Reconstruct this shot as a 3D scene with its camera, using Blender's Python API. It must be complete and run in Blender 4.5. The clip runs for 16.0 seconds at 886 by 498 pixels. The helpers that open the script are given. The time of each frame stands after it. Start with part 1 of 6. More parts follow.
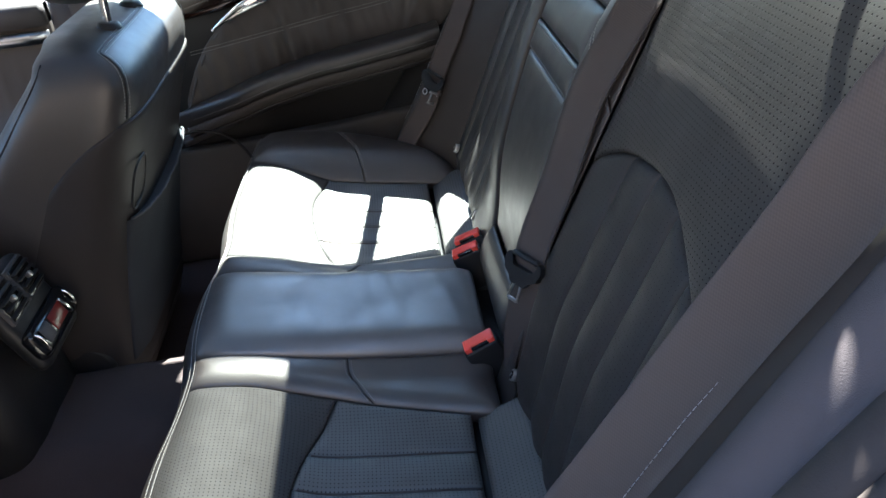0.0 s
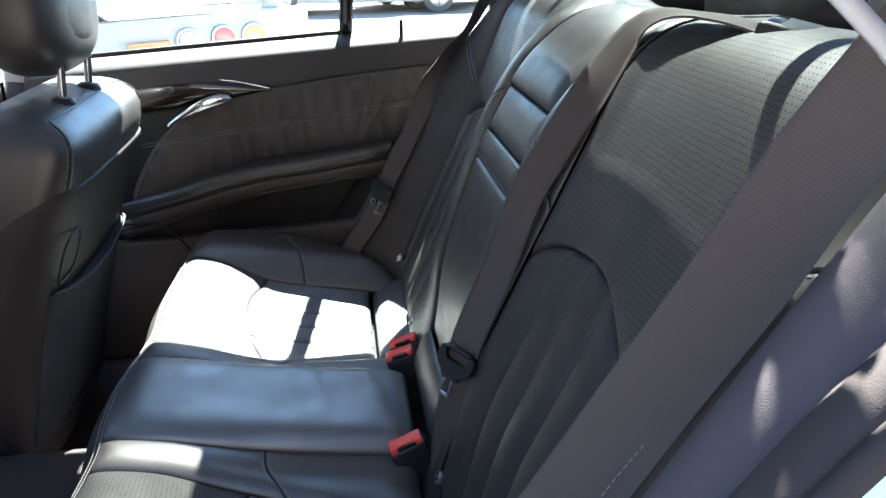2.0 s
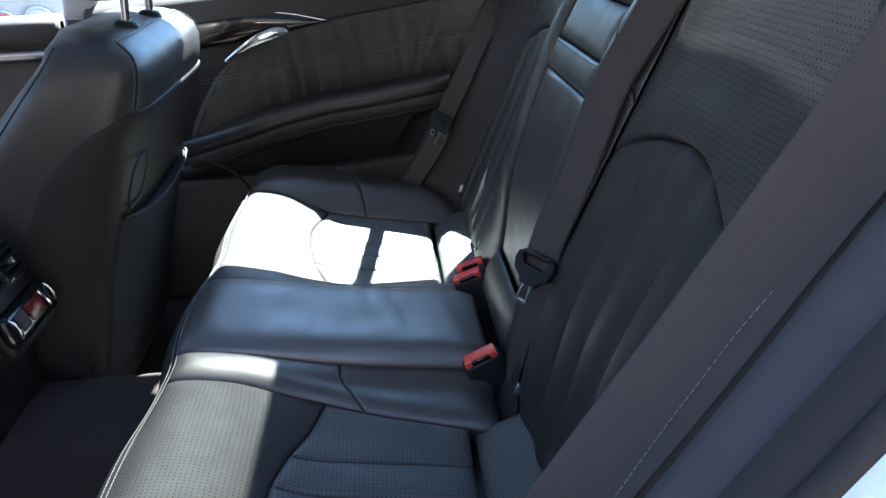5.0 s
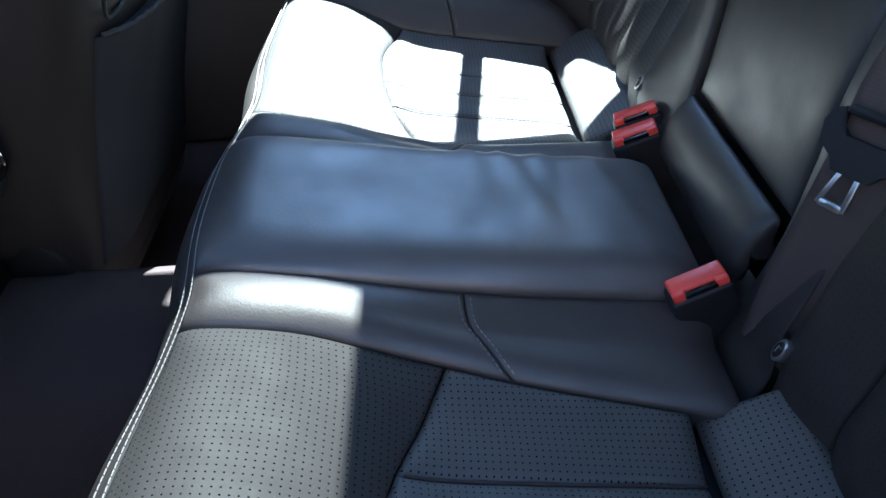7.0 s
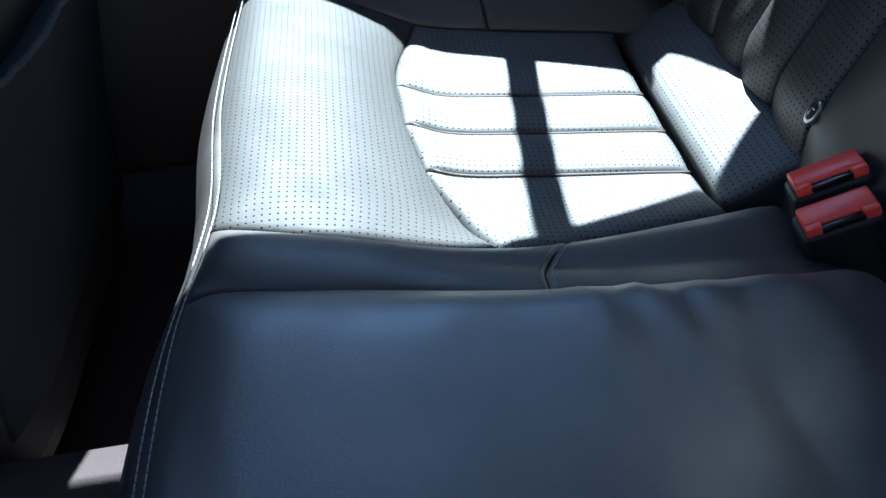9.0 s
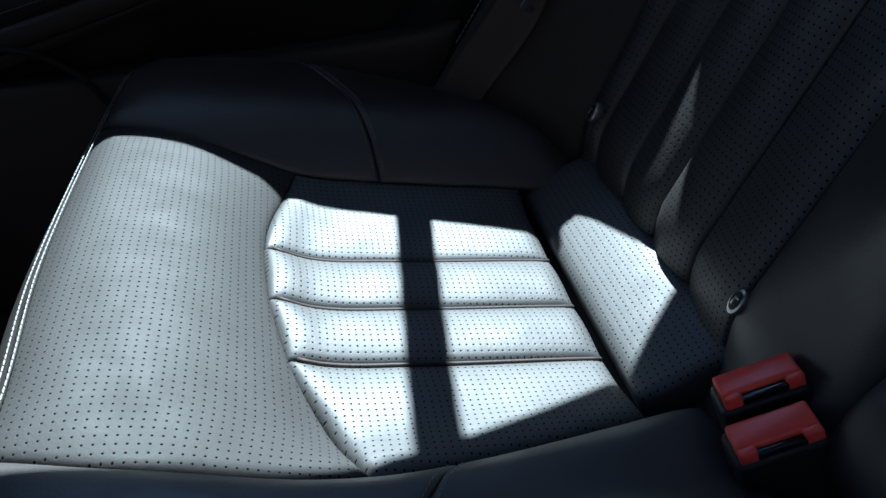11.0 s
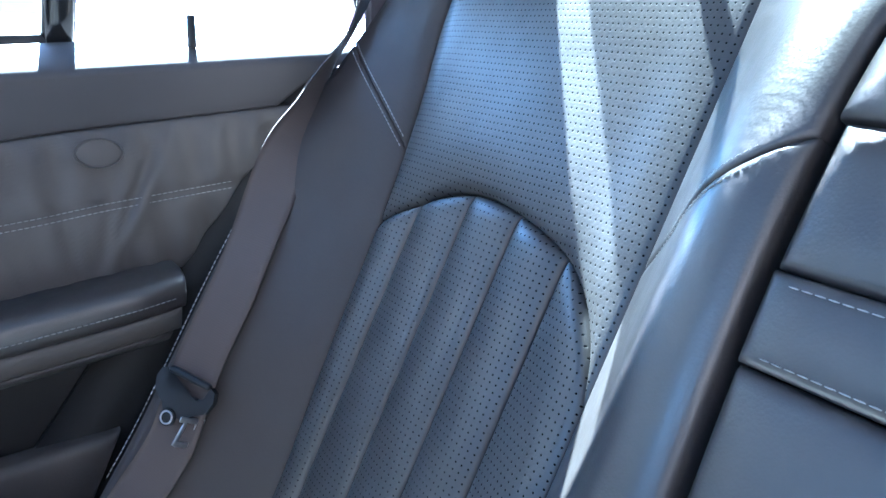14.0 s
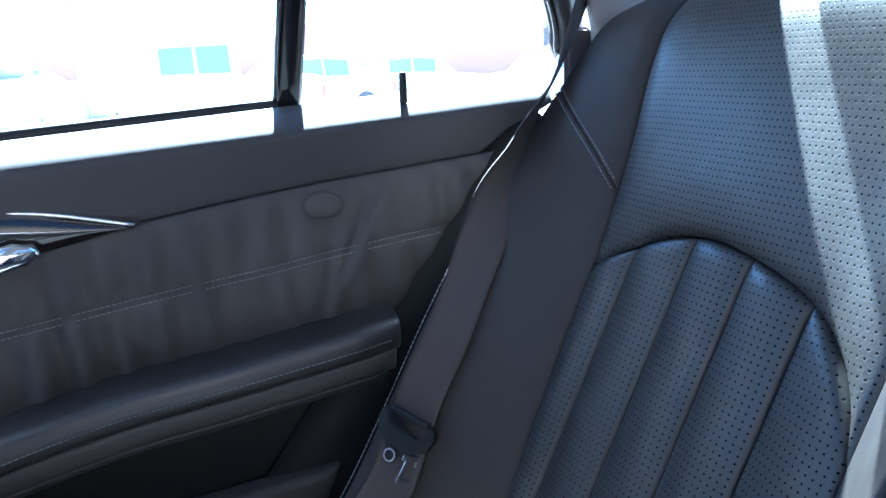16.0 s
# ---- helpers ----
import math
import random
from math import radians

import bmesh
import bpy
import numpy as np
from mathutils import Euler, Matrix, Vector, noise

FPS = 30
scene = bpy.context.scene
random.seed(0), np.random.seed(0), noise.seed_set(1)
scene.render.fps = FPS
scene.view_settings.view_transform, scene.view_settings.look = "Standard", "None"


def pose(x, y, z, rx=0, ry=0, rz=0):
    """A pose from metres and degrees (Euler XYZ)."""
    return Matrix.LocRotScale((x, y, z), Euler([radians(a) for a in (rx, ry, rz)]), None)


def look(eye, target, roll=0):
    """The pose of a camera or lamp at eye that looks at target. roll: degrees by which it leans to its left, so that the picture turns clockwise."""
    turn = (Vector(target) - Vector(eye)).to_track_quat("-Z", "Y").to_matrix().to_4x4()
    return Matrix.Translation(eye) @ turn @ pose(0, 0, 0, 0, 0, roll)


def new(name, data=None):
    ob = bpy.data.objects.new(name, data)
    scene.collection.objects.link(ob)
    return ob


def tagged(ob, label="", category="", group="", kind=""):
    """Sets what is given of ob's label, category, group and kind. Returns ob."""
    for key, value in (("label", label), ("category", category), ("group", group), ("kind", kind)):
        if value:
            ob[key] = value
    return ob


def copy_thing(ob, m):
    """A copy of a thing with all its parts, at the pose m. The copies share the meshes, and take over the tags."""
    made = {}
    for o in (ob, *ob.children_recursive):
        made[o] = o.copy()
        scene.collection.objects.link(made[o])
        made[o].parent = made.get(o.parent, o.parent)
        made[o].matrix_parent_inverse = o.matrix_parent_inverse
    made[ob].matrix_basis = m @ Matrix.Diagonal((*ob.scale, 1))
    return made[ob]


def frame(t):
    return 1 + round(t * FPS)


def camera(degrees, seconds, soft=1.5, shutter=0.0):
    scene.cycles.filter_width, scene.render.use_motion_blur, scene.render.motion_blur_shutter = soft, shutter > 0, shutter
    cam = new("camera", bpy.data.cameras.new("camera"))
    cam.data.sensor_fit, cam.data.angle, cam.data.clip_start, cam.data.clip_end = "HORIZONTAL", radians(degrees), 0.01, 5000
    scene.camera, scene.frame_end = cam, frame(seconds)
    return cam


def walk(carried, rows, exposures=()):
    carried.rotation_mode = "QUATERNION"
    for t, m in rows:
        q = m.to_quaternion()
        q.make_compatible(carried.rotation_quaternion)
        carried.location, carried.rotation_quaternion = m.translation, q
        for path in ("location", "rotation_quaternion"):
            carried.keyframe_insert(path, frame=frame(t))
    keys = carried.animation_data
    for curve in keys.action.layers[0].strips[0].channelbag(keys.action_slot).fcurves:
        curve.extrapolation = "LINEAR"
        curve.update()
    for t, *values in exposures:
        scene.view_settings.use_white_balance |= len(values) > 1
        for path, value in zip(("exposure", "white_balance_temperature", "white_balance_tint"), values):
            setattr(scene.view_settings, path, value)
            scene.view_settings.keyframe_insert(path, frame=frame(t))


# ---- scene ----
cam = camera(60.0, 16.0)
PATH = [
    (0, (-0.104, -0.939, 1.082), (-0.047, 0.759, 0.027), -7.2),
    (0.5, (-0.11, -0.941, 1.055), (0.046, 0.799, 0.081), -4.0),
    (1, (-0.134, -0.938, 1.023), (0.072, 0.866, 0.185), -2.2),
    (1.5, (-0.132, -0.931, 1.022), (0.118, 0.881, 0.215), -0.5),
    (2, (-0.102, -0.961, 1.025), (0.137, 0.882, 0.287), -0.4),
    (2.5, (-0.101, -1.015, 1.011), (0.115, 0.85, 0.321), -0.3),
    (3, (-0.115, -1.048, 0.997), (0.059, 0.834, 0.343), 0.0),
    (3.2, (-0.119, -1.056, 0.992), (0.044, 0.834, 0.357), 0.2),
    (5.3, (-0.155, -0.916, 0.927), (-0.049, 0.875, 0.042), -3.5),
    (5.5, (-0.179, -0.879, 0.904), (-0.095, 0.886, -0.033), -4.4),
    (6, (-0.231, -0.779, 0.848), (-0.27, 0.926, -0.196), -6.8),
    (6.5, (-0.243, -0.668, 0.81), (-0.249, 0.982, -0.32), -4.2),
    (7, (-0.242, -0.569, 0.805), (-0.22, 1.026, -0.401), -3.2),
    (7.5, (-0.251, -0.492, 0.793), (-0.173, 1.056, -0.472), -2.6),
    (8, (-0.269, -0.389, 0.789), (-0.189, 1.116, -0.525), -6.4),
    (8.2, (-0.275, -0.348, 0.782), (-0.211, 1.112, -0.583), -7.4),
    (10.3, (-0.31, -0.14, 0.73), (-0.101, 1.384, -0.547), -0.6),
    (10.5, (-0.308, -0.135, 0.732), (-0.05, 1.411, -0.51), 0.4),
    (11, (-0.251, -0.126, 0.731), (0.056, 1.485, -0.412), -0.8),
    (11.5, (-0.229, -0.118, 0.737), (0.163, 1.524, -0.335), -1.8),
    (12, (-0.218, -0.105, 0.753), (0.362, 1.54, -0.225), -1.7),
    (12.5, (-0.207, -0.097, 0.772), (0.567, 1.515, -0.124), 0.2),
    (13, (-0.181, -0.067, 0.812), (0.666, 1.53, -0.044), 0.9),
    (13.5, (-0.185, -0.074, 0.833), (0.785, 1.532, 0.14), 1.7),
    (14, (-0.176, -0.088, 0.871), (0.856, 1.537, 0.328), 2.4),
    (14.5, (-0.171, -0.093, 0.9), (0.873, 1.565, 0.5), 1.5),
    (15, (-0.17, -0.091, 0.919), (0.807, 1.625, 0.604), 1.2),
    (15.5, (-0.186, -0.079, 0.892), (0.628, 1.717, 0.557), 0.8),
    (16, (-0.215, -0.075, 0.883), (0.438, 1.757, 0.419), -1.9),
]
walk(cam, [(t, look(eye, target, roll)) for t, eye, target, roll in PATH],
     [(0.0, 4.5, 5800, 2), (3.2, 4.38, 5600, 2), (5.5, 4.15, 5350, 2), (7.0, 4.2, 5150, 2), (8.2, 4.0, 4900, 2), (10.3, 2.05, 5000, 2), (11.0, 2.05, 4950, 2), (12.0, 2.15, 5000, 2), (12.5, 3.3, 4750, 2), (13.0, 5.45, 4330, 2), (13.5, 5.8, 4560, 2), (14.0, 5.98, 4570, 2), (14.5, 6.13, 4600, 2), (15.0, 5.78, 4690, 2), (16.0, 5.03, 4500, 2)])

# ---- light ----
SUN = Vector((0.18, 0.70, 1.0)).normalized()
sun = new("sun", bpy.data.lights.new("sun", "SUN"))
sun.data.energy, sun.data.angle, sun.data.color = 4.6, radians(0.55), (1.0, 0.935, 0.835)
sun.matrix_world = look(SUN * 30, (0, 0, 0))
world = bpy.data.worlds.new("sky")
scene.world = world
world.use_nodes = True
wn = world.node_tree.nodes
sky = wn.new("ShaderNodeTexSky")
sky.sky_type, sky.sun_disc = "NISHITA", False
sky.dust_density, sky.ozone_density = 0.3, 2.2
sky.sun_elevation = math.asin(SUN.z)
sky.sun_rotation = math.atan2(SUN.x, SUN.y)
world.node_tree.links.new(sky.outputs[0], wn["Background"].inputs[0])
wn["Background"].inputs[1].default_value = 0.054


# ---- materials ----
def material(name, base, rough=0.5, metal=0.0, spec=0.5):
    m = bpy.data.materials.new(name)
    m.use_nodes = True
    b = m.node_tree.nodes["Principled BSDF"]
    b.inputs["Base Color"].default_value = (*base, 1)
    b.inputs["Roughness"].default_value = rough
    b.inputs["Metallic"].default_value = metal
    b.inputs["Specular IOR Level"].default_value = spec
    return m, m.node_tree.nodes, m.node_tree.links, b


def noise_node(nodes, links, coord, scale, detail=4.0, rough=0.55):
    n = nodes.new("ShaderNodeTexNoise")
    n.inputs["Scale"].default_value, n.inputs["Detail"].default_value, n.inputs["Roughness"].default_value = scale, detail, rough
    links.new(coord, n.inputs["Vector"])
    return n.outputs["Fac"]


def ramp(nodes, links, fac, lo, hi, a=0.0, b=1.0):
    n = nodes.new("ShaderNodeMapRange")
    n.inputs["From Min"].default_value, n.inputs["From Max"].default_value = a, b
    n.inputs["To Min"].default_value, n.inputs["To Max"].default_value = lo, hi
    links.new(fac, n.inputs["Value"])
    return n.outputs["Result"]


def mixed(nodes, links, fac, a, b, kind="MIX"):
    n = nodes.new("ShaderNodeMix")
    n.data_type, n.blend_type = "RGBA", kind
    for socket, value in ((n.inputs[0], fac), (n.inputs[6], a), (n.inputs[7], b)):
        if isinstance(value, (tuple, float)):
            socket.default_value = (*value, 1) if isinstance(value, tuple) else value
        else:
            links.new(value, socket)
    return n.outputs[2]


def calc(nodes, links, op, a, b=None):
    n = nodes.new("ShaderNodeMath")
    n.operation = op
    for i, value in enumerate((a, b)):
        if value is None:
            continue
        if isinstance(value, (int, float)):
            n.inputs[i].default_value = value
        else:
            links.new(value, n.inputs[i])
    return n.outputs[0]


def bumped(nodes, links, b, height, strength, distance):
    n = nodes.new("ShaderNodeBump")
    n.inputs["Strength"].default_value, n.inputs["Distance"].default_value = strength, distance
    links.new(height, n.inputs["Height"])
    links.new(n.outputs[0], b.inputs["Normal"])


def leather(name, base, rough=0.42, pitch=0.0, hole=0.00052, wrinkle=0.5, spec=0.6, ior=1.5):
    """Grained hide; with a pitch, punched with rows of small holes (UV in metres)."""
    m, nodes, links, b = material(name, base, rough, 0.0, spec)
    b.inputs["IOR"].default_value = ior
    co = nodes.new("ShaderNodeTexCoord")
    geo = nodes.new("ShaderNodeNewGeometry").outputs["Position"]
    cells = nodes.new("ShaderNodeTexVoronoi")
    cells.inputs["Scale"].default_value = 620.0
    links.new(geo, cells.inputs["Vector"])
    fine = noise_node(nodes, links, geo, 260.0, 3.0)
    soft = noise_node(nodes, links, geo, 22.0, 4.0, 0.6)
    broad = noise_node(nodes, links, geo, 6.0, 3.0)
    height = calc(nodes, links, "ADD", calc(nodes, links, "MULTIPLY", cells.outputs["Distance"], 0.35), calc(nodes, links, "MULTIPLY", fine, 0.5))
    height = calc(nodes, links, "ADD", height, calc(nodes, links, "MULTIPLY", soft, 6.0 * wrinkle))
    tone = mixed(nodes, links, broad, tuple(c * 0.8 for c in base), tuple(c * 1.22 for c in base))
    rgh = ramp(nodes, links, soft, rough - 0.07, rough + 0.08, 0.3, 0.7)
    if pitch:
        sep = nodes.new("ShaderNodeSeparateXYZ")
        links.new(co.outputs["UV"], sep.inputs[0])
        d = []
        for k in (0, 1):
            f = calc(nodes, links, "FRACT", calc(nodes, links, "DIVIDE", sep.outputs[k], pitch))
            f = calc(nodes, links, "MULTIPLY", calc(nodes, links, "SUBTRACT", f, 0.5), pitch)
            d.append(calc(nodes, links, "POWER", f, 2.0))
        dist = calc(nodes, links, "SQRT", calc(nodes, links, "ADD", d[0], d[1]))
        open_hole = ramp(nodes, links, dist, 1.0, 0.0, hole * 0.75, hole * 1.25)
        tone = mixed(nodes, links, open_hole, tone, (0.004, 0.004, 0.005))
        rgh = calc(nodes, links, "ADD", rgh, calc(nodes, links, "MULTIPLY", open_hole, 0.5))
        dent = ramp(nodes, links, dist, -0.8, 0.0, hole * 0.6, hole * 1.7)
        height = calc(nodes, links, "ADD", height, dent)
        links.new(calc(nodes, links, "SUBTRACT", spec, calc(nodes, links, "MULTIPLY", open_hole, spec)), b.inputs["Specular IOR Level"])
    links.new(tone, b.inputs["Base Color"])
    links.new(rgh, b.inputs["Roughness"])
    bumped(nodes, links, b, height, 0.42, 0.0004)
    return m


def grained(name, base, rough, spec=0.4, scale=900.0, depth=0.0003, vary=0.15):
    m, nodes, links, b = material(name, base, rough, 0.0, spec)
    geo = nodes.new("ShaderNodeNewGeometry").outputs["Position"]
    fine = noise_node(nodes, links, geo, scale, 2.0)
    broad = noise_node(nodes, links, geo, 9.0, 4.0)
    links.new(mixed(nodes, links, broad, tuple(c * (1 - vary) for c in base), tuple(c * (1 + vary) for c in base)), b.inputs["Base Color"])
    links.new(ramp(nodes, links, broad, rough - 0.06, rough + 0.06, 0.3, 0.7), b.inputs["Roughness"])
    bumped(nodes, links, b, fine, 0.5, depth)
    return m


def woven(name, base, pitch, rough=0.75):
    """Twill webbing or cloth; UV in metres."""
    m, nodes, links, b = material(name, base, rough, 0.0, 0.3)
    co = nodes.new("ShaderNodeTexCoord")
    sep = nodes.new("ShaderNodeSeparateXYZ")
    links.new(co.outputs["UV"], sep.inputs[0])
    k = 2 * math.pi / pitch
    a = calc(nodes, links, "SINE", calc(nodes, links, "MULTIPLY", calc(nodes, links, "ADD", sep.outputs[0], calc(nodes, links, "MULTIPLY", sep.outputs[1], 0.5)), k))
    c = calc(nodes, links, "SINE", calc(nodes, links, "MULTIPLY", sep.outputs[1], k * 0.7))
    h = calc(nodes, links, "ADD", a, c)
    links.new(mixed(nodes, links, ramp(nodes, links, h, 0.0, 1.0, -2.0, 2.0), tuple(v * 0.9 for v in base), tuple(v * 1.1 for v in base)), b.inputs["Base Color"])
    bumped(nodes, links, b, h, 0.25, 0.0001)
    return m


HIDE = (0.042, 0.039, 0.037)
LEATHER = leather("black_leather", (0.031, 0.0262, 0.0248), 0.45, wrinkle=0.10, spec=0.85)
LEATHER_SEAT = leather("polished_seat_leather", (0.037, 0.0280, 0.0250), 0.51, wrinkle=0.10, spec=1.0, ior=1.58)
LEATHER_CENTRE = leather("shiny_centre_leather", (0.037, 0.0280, 0.0250), 0.49, wrinkle=0.10, spec=1.0, ior=1.85)
LEATHER_SIDE = leather("matt_side_leather", (0.044, 0.037, 0.034), 0.58, wrinkle=0.06, spec=0.35)
LEATHER_PERF = leather("perforated_leather", HIDE, 0.70, 0.0048, 0.00056, spec=0.5)
LEATHER_PERF_BACK = leather("perforated_backrest_leather", (0.034, 0.031, 0.030), 0.46, 0.0050, 0.00066, spec=0.8)
LEATHER_PERF_SEAT = leather("polished_perforated_leather", HIDE, 0.62, 0.0048, 0.00060, spec=1.0, ior=1.6)
# near-side copies: finer holes and warmer colour imitate how shade looks there
LEATHER_PERF_NEAR = leather("near_shade_shoulder_leather", (0.042, 0.037, 0.0345), 0.58, 0.0050, 0.00058, spec=0.45)
LEATHER_PERF_SHADED = leather("near_shade_flute_leather", (0.034, 0.030, 0.028), 0.58, 0.0050, 0.00030, spec=0.4)
LEATHER_DOOR = leather("pleated_door_leather", (0.078, 0.068, 0.062), 0.55, wrinkle=0.3, spec=0.4)
STITCH, _, _, _ = material("pale_thread", (0.29, 0.28, 0.27), 0.8)
PLASTIC = grained("black_grained_plastic", (0.013, 0.013, 0.014), 0.5)
SOFT = grained("dark_soft_trim", (0.068, 0.063, 0.064), 0.55, 0.35)
JAMB = grained("grey_pillar_cloth", (0.078, 0.066, 0.068), 0.9, 0.1, 1400.0, 0.0005)
GLOSS, _, _, _ = material("black_gloss", (0.01, 0.01, 0.011), 0.12)
RUBBER = grained("black_rubber_seal", (0.014, 0.014, 0.015), 0.6)
SEAL = grained("brown_black_door_rubber", (0.040, 0.032, 0.030), 0.7, 0.15)
SHELL = grained("dark_brown_moulded_shell", (0.034, 0.030, 0.029), 0.60, 0.2)
POCKET = grained("dark_blue_grey_pocket_cloth", (0.040, 0.044, 0.050), 0.9, 0.1, 500.0, 0.0008, 0.3)
SEAM = grained("brown_seam_piping", (0.045, 0.032, 0.029), 0.6)
CARPET = grained("dark_carpet", (0.054, 0.042, 0.042), 0.95, 0.1, 700.0, 0.003, 0.3)
HEADLINER = grained("light_grey_headliner", (0.52, 0.51, 0.52), 0.9, 0.1, 1500.0, 0.0003, 0.03)
CHROME, _, _, _ = material("chrome", (0.82, 0.82, 0.83), 0.08, 1.0)
STEEL, _, _, _ = material("brushed_steel", (0.55, 0.55, 0.56), 0.28, 1.0)
WEBBING = woven("belt_webbing", (0.080, 0.064, 0.058), 0.0016)
PAINT, _, _, _pb = material("silver_white_paint", (0.82, 0.80, 0.77), 0.25, 0.0)
_pb.inputs["Coat Weight"].default_value = 0.6
_pb.inputs["Coat Roughness"].default_value = 0.05
RED, _, _, _rb = material("red_button_plastic", (0.90, 0.085, 0.06), 0.30)
CAR_RED, _, _, _ = material("dull_red_display", (0.16, 0.012, 0.010), 0.25)
WOOD, _wn, _wl, _wb = material("dark_burl_veneer", (0.05, 0.02, 0.012), 0.08)
_geo = _wn.new("ShaderNodeNewGeometry").outputs["Position"]
_wl.new(mixed(_wn, _wl, noise_node(_wn, _wl, _geo, 45.0, 8.0, 0.7), (0.005, 0.003, 0.0025), (0.022, 0.010, 0.007)), _wb.inputs["Base Color"])
_wb.inputs["Coat Weight"].default_value = 1.0


def glass(name, tint):
    m = bpy.data.materials.new(name)
    m.use_nodes = True
    nodes, links = m.node_tree.nodes, m.node_tree.links
    nodes.remove(nodes["Principled BSDF"])
    clear, shine, both = nodes.new("ShaderNodeBsdfTransparent"), nodes.new("ShaderNodeBsdfGlossy"), nodes.new("ShaderNodeMixShader")
    clear.inputs[0].default_value, shine.inputs["Roughness"].default_value = (*tint, 1), 0.02
    fres = nodes.new("ShaderNodeFresnel")
    fres.inputs[0].default_value = 1.35
    links.new(fres.outputs[0], both.inputs[0])
    links.new(clear.outputs[0], both.inputs[1])
    links.new(shine.outputs[0], both.inputs[2])
    links.new(both.outputs[0], nodes["Material Output"].inputs[0])
    return m


GLASS = glass("window_glass", (0.86, 0.9, 0.88))
GLASS_ROOF = glass("tinted_roof_glass", (0.150, 0.150, 0.140))


# ---- mesh helpers ----
def empty(name, label, category, group="", kind="", at=(0, 0, 0)):
    ob = new(name)
    ob.empty_display_size = 0.05
    ob.location = at
    return tagged(ob, label, category, group, kind)


def link(name, verts, faces, mat, parent=None, label="", uvs=None, smooth=True):
    me = bpy.data.meshes.new(name)
    me.from_pydata([tuple(v) for v in verts], [], faces)
    me.validate()
    if uvs:
        layer = me.uv_layers.new(name="metres")
        for loop in me.loops:
            layer.data[loop.index].uv = uvs[loop.vertex_index]
    if smooth:
        me.polygons.foreach_set("use_smooth", [True] * len(me.polygons))
    me.materials.append(mat)
    ob = new(name, me)
    if parent:
        ob.parent = parent
        ob.matrix_parent_inverse = Matrix.Translation(parent.location).inverted()
    if label:
        ob["label"] = label
    return ob


def part(name, bm, mat, parent=None, label="", smooth=True):
    me = bpy.data.meshes.new(name)
    bmesh.ops.recalc_face_normals(bm, faces=bm.faces)
    bm.to_mesh(me)
    bm.free()
    if smooth:
        me.polygons.foreach_set("use_smooth", [True] * len(me.polygons))
        me.set_sharp_from_angle(angle=radians(40))
    me.materials.append(mat)
    ob = new(name, me)
    if parent:
        ob.parent = parent
        ob.matrix_parent_inverse = Matrix.Translation(parent.location).inverted()
    if label:
        ob["label"] = label
    return ob


def box(bm, size, m=None, bevel=0.0, segments=2):
    r = bmesh.ops.create_cube(bm, size=1.0, matrix=(m or Matrix()) @ Matrix.Diagonal((*size, 1)))
    if bevel:
        edges = list({e for v in r["verts"] for e in v.link_edges})
        bmesh.ops.bevel(bm, geom=edges, offset=bevel, segments=segments, affect="EDGES", profile=0.5)
    return r["verts"]


def cylinder(bm, radius, depth, m=None, sides=24, bevel=0.0, top=None):
    r = bmesh.ops.create_cone(bm, cap_ends=True, segments=sides, radius1=radius, radius2=radius if top is None else top, depth=depth, matrix=m or Matrix())
    if bevel:
        edges = [e for e in {e for v in r["verts"] for e in v.link_edges} if any(len(f.verts) > 4 for f in e.link_faces)]
        bmesh.ops.bevel(bm, geom=edges, offset=bevel, segments=2, affect="EDGES", profile=0.5)
    return r["verts"]


def boxed(*args, **kw):
    bm = bmesh.new()
    box(bm, *args, **kw)
    return bm


def turned(*args, **kw):
    bm = bmesh.new()
    cylinder(bm, *args, **kw)
    return bm


def spread(n):
    return [0.5 - 0.5 * math.cos(math.pi * i / n) for i in range(n + 1)]


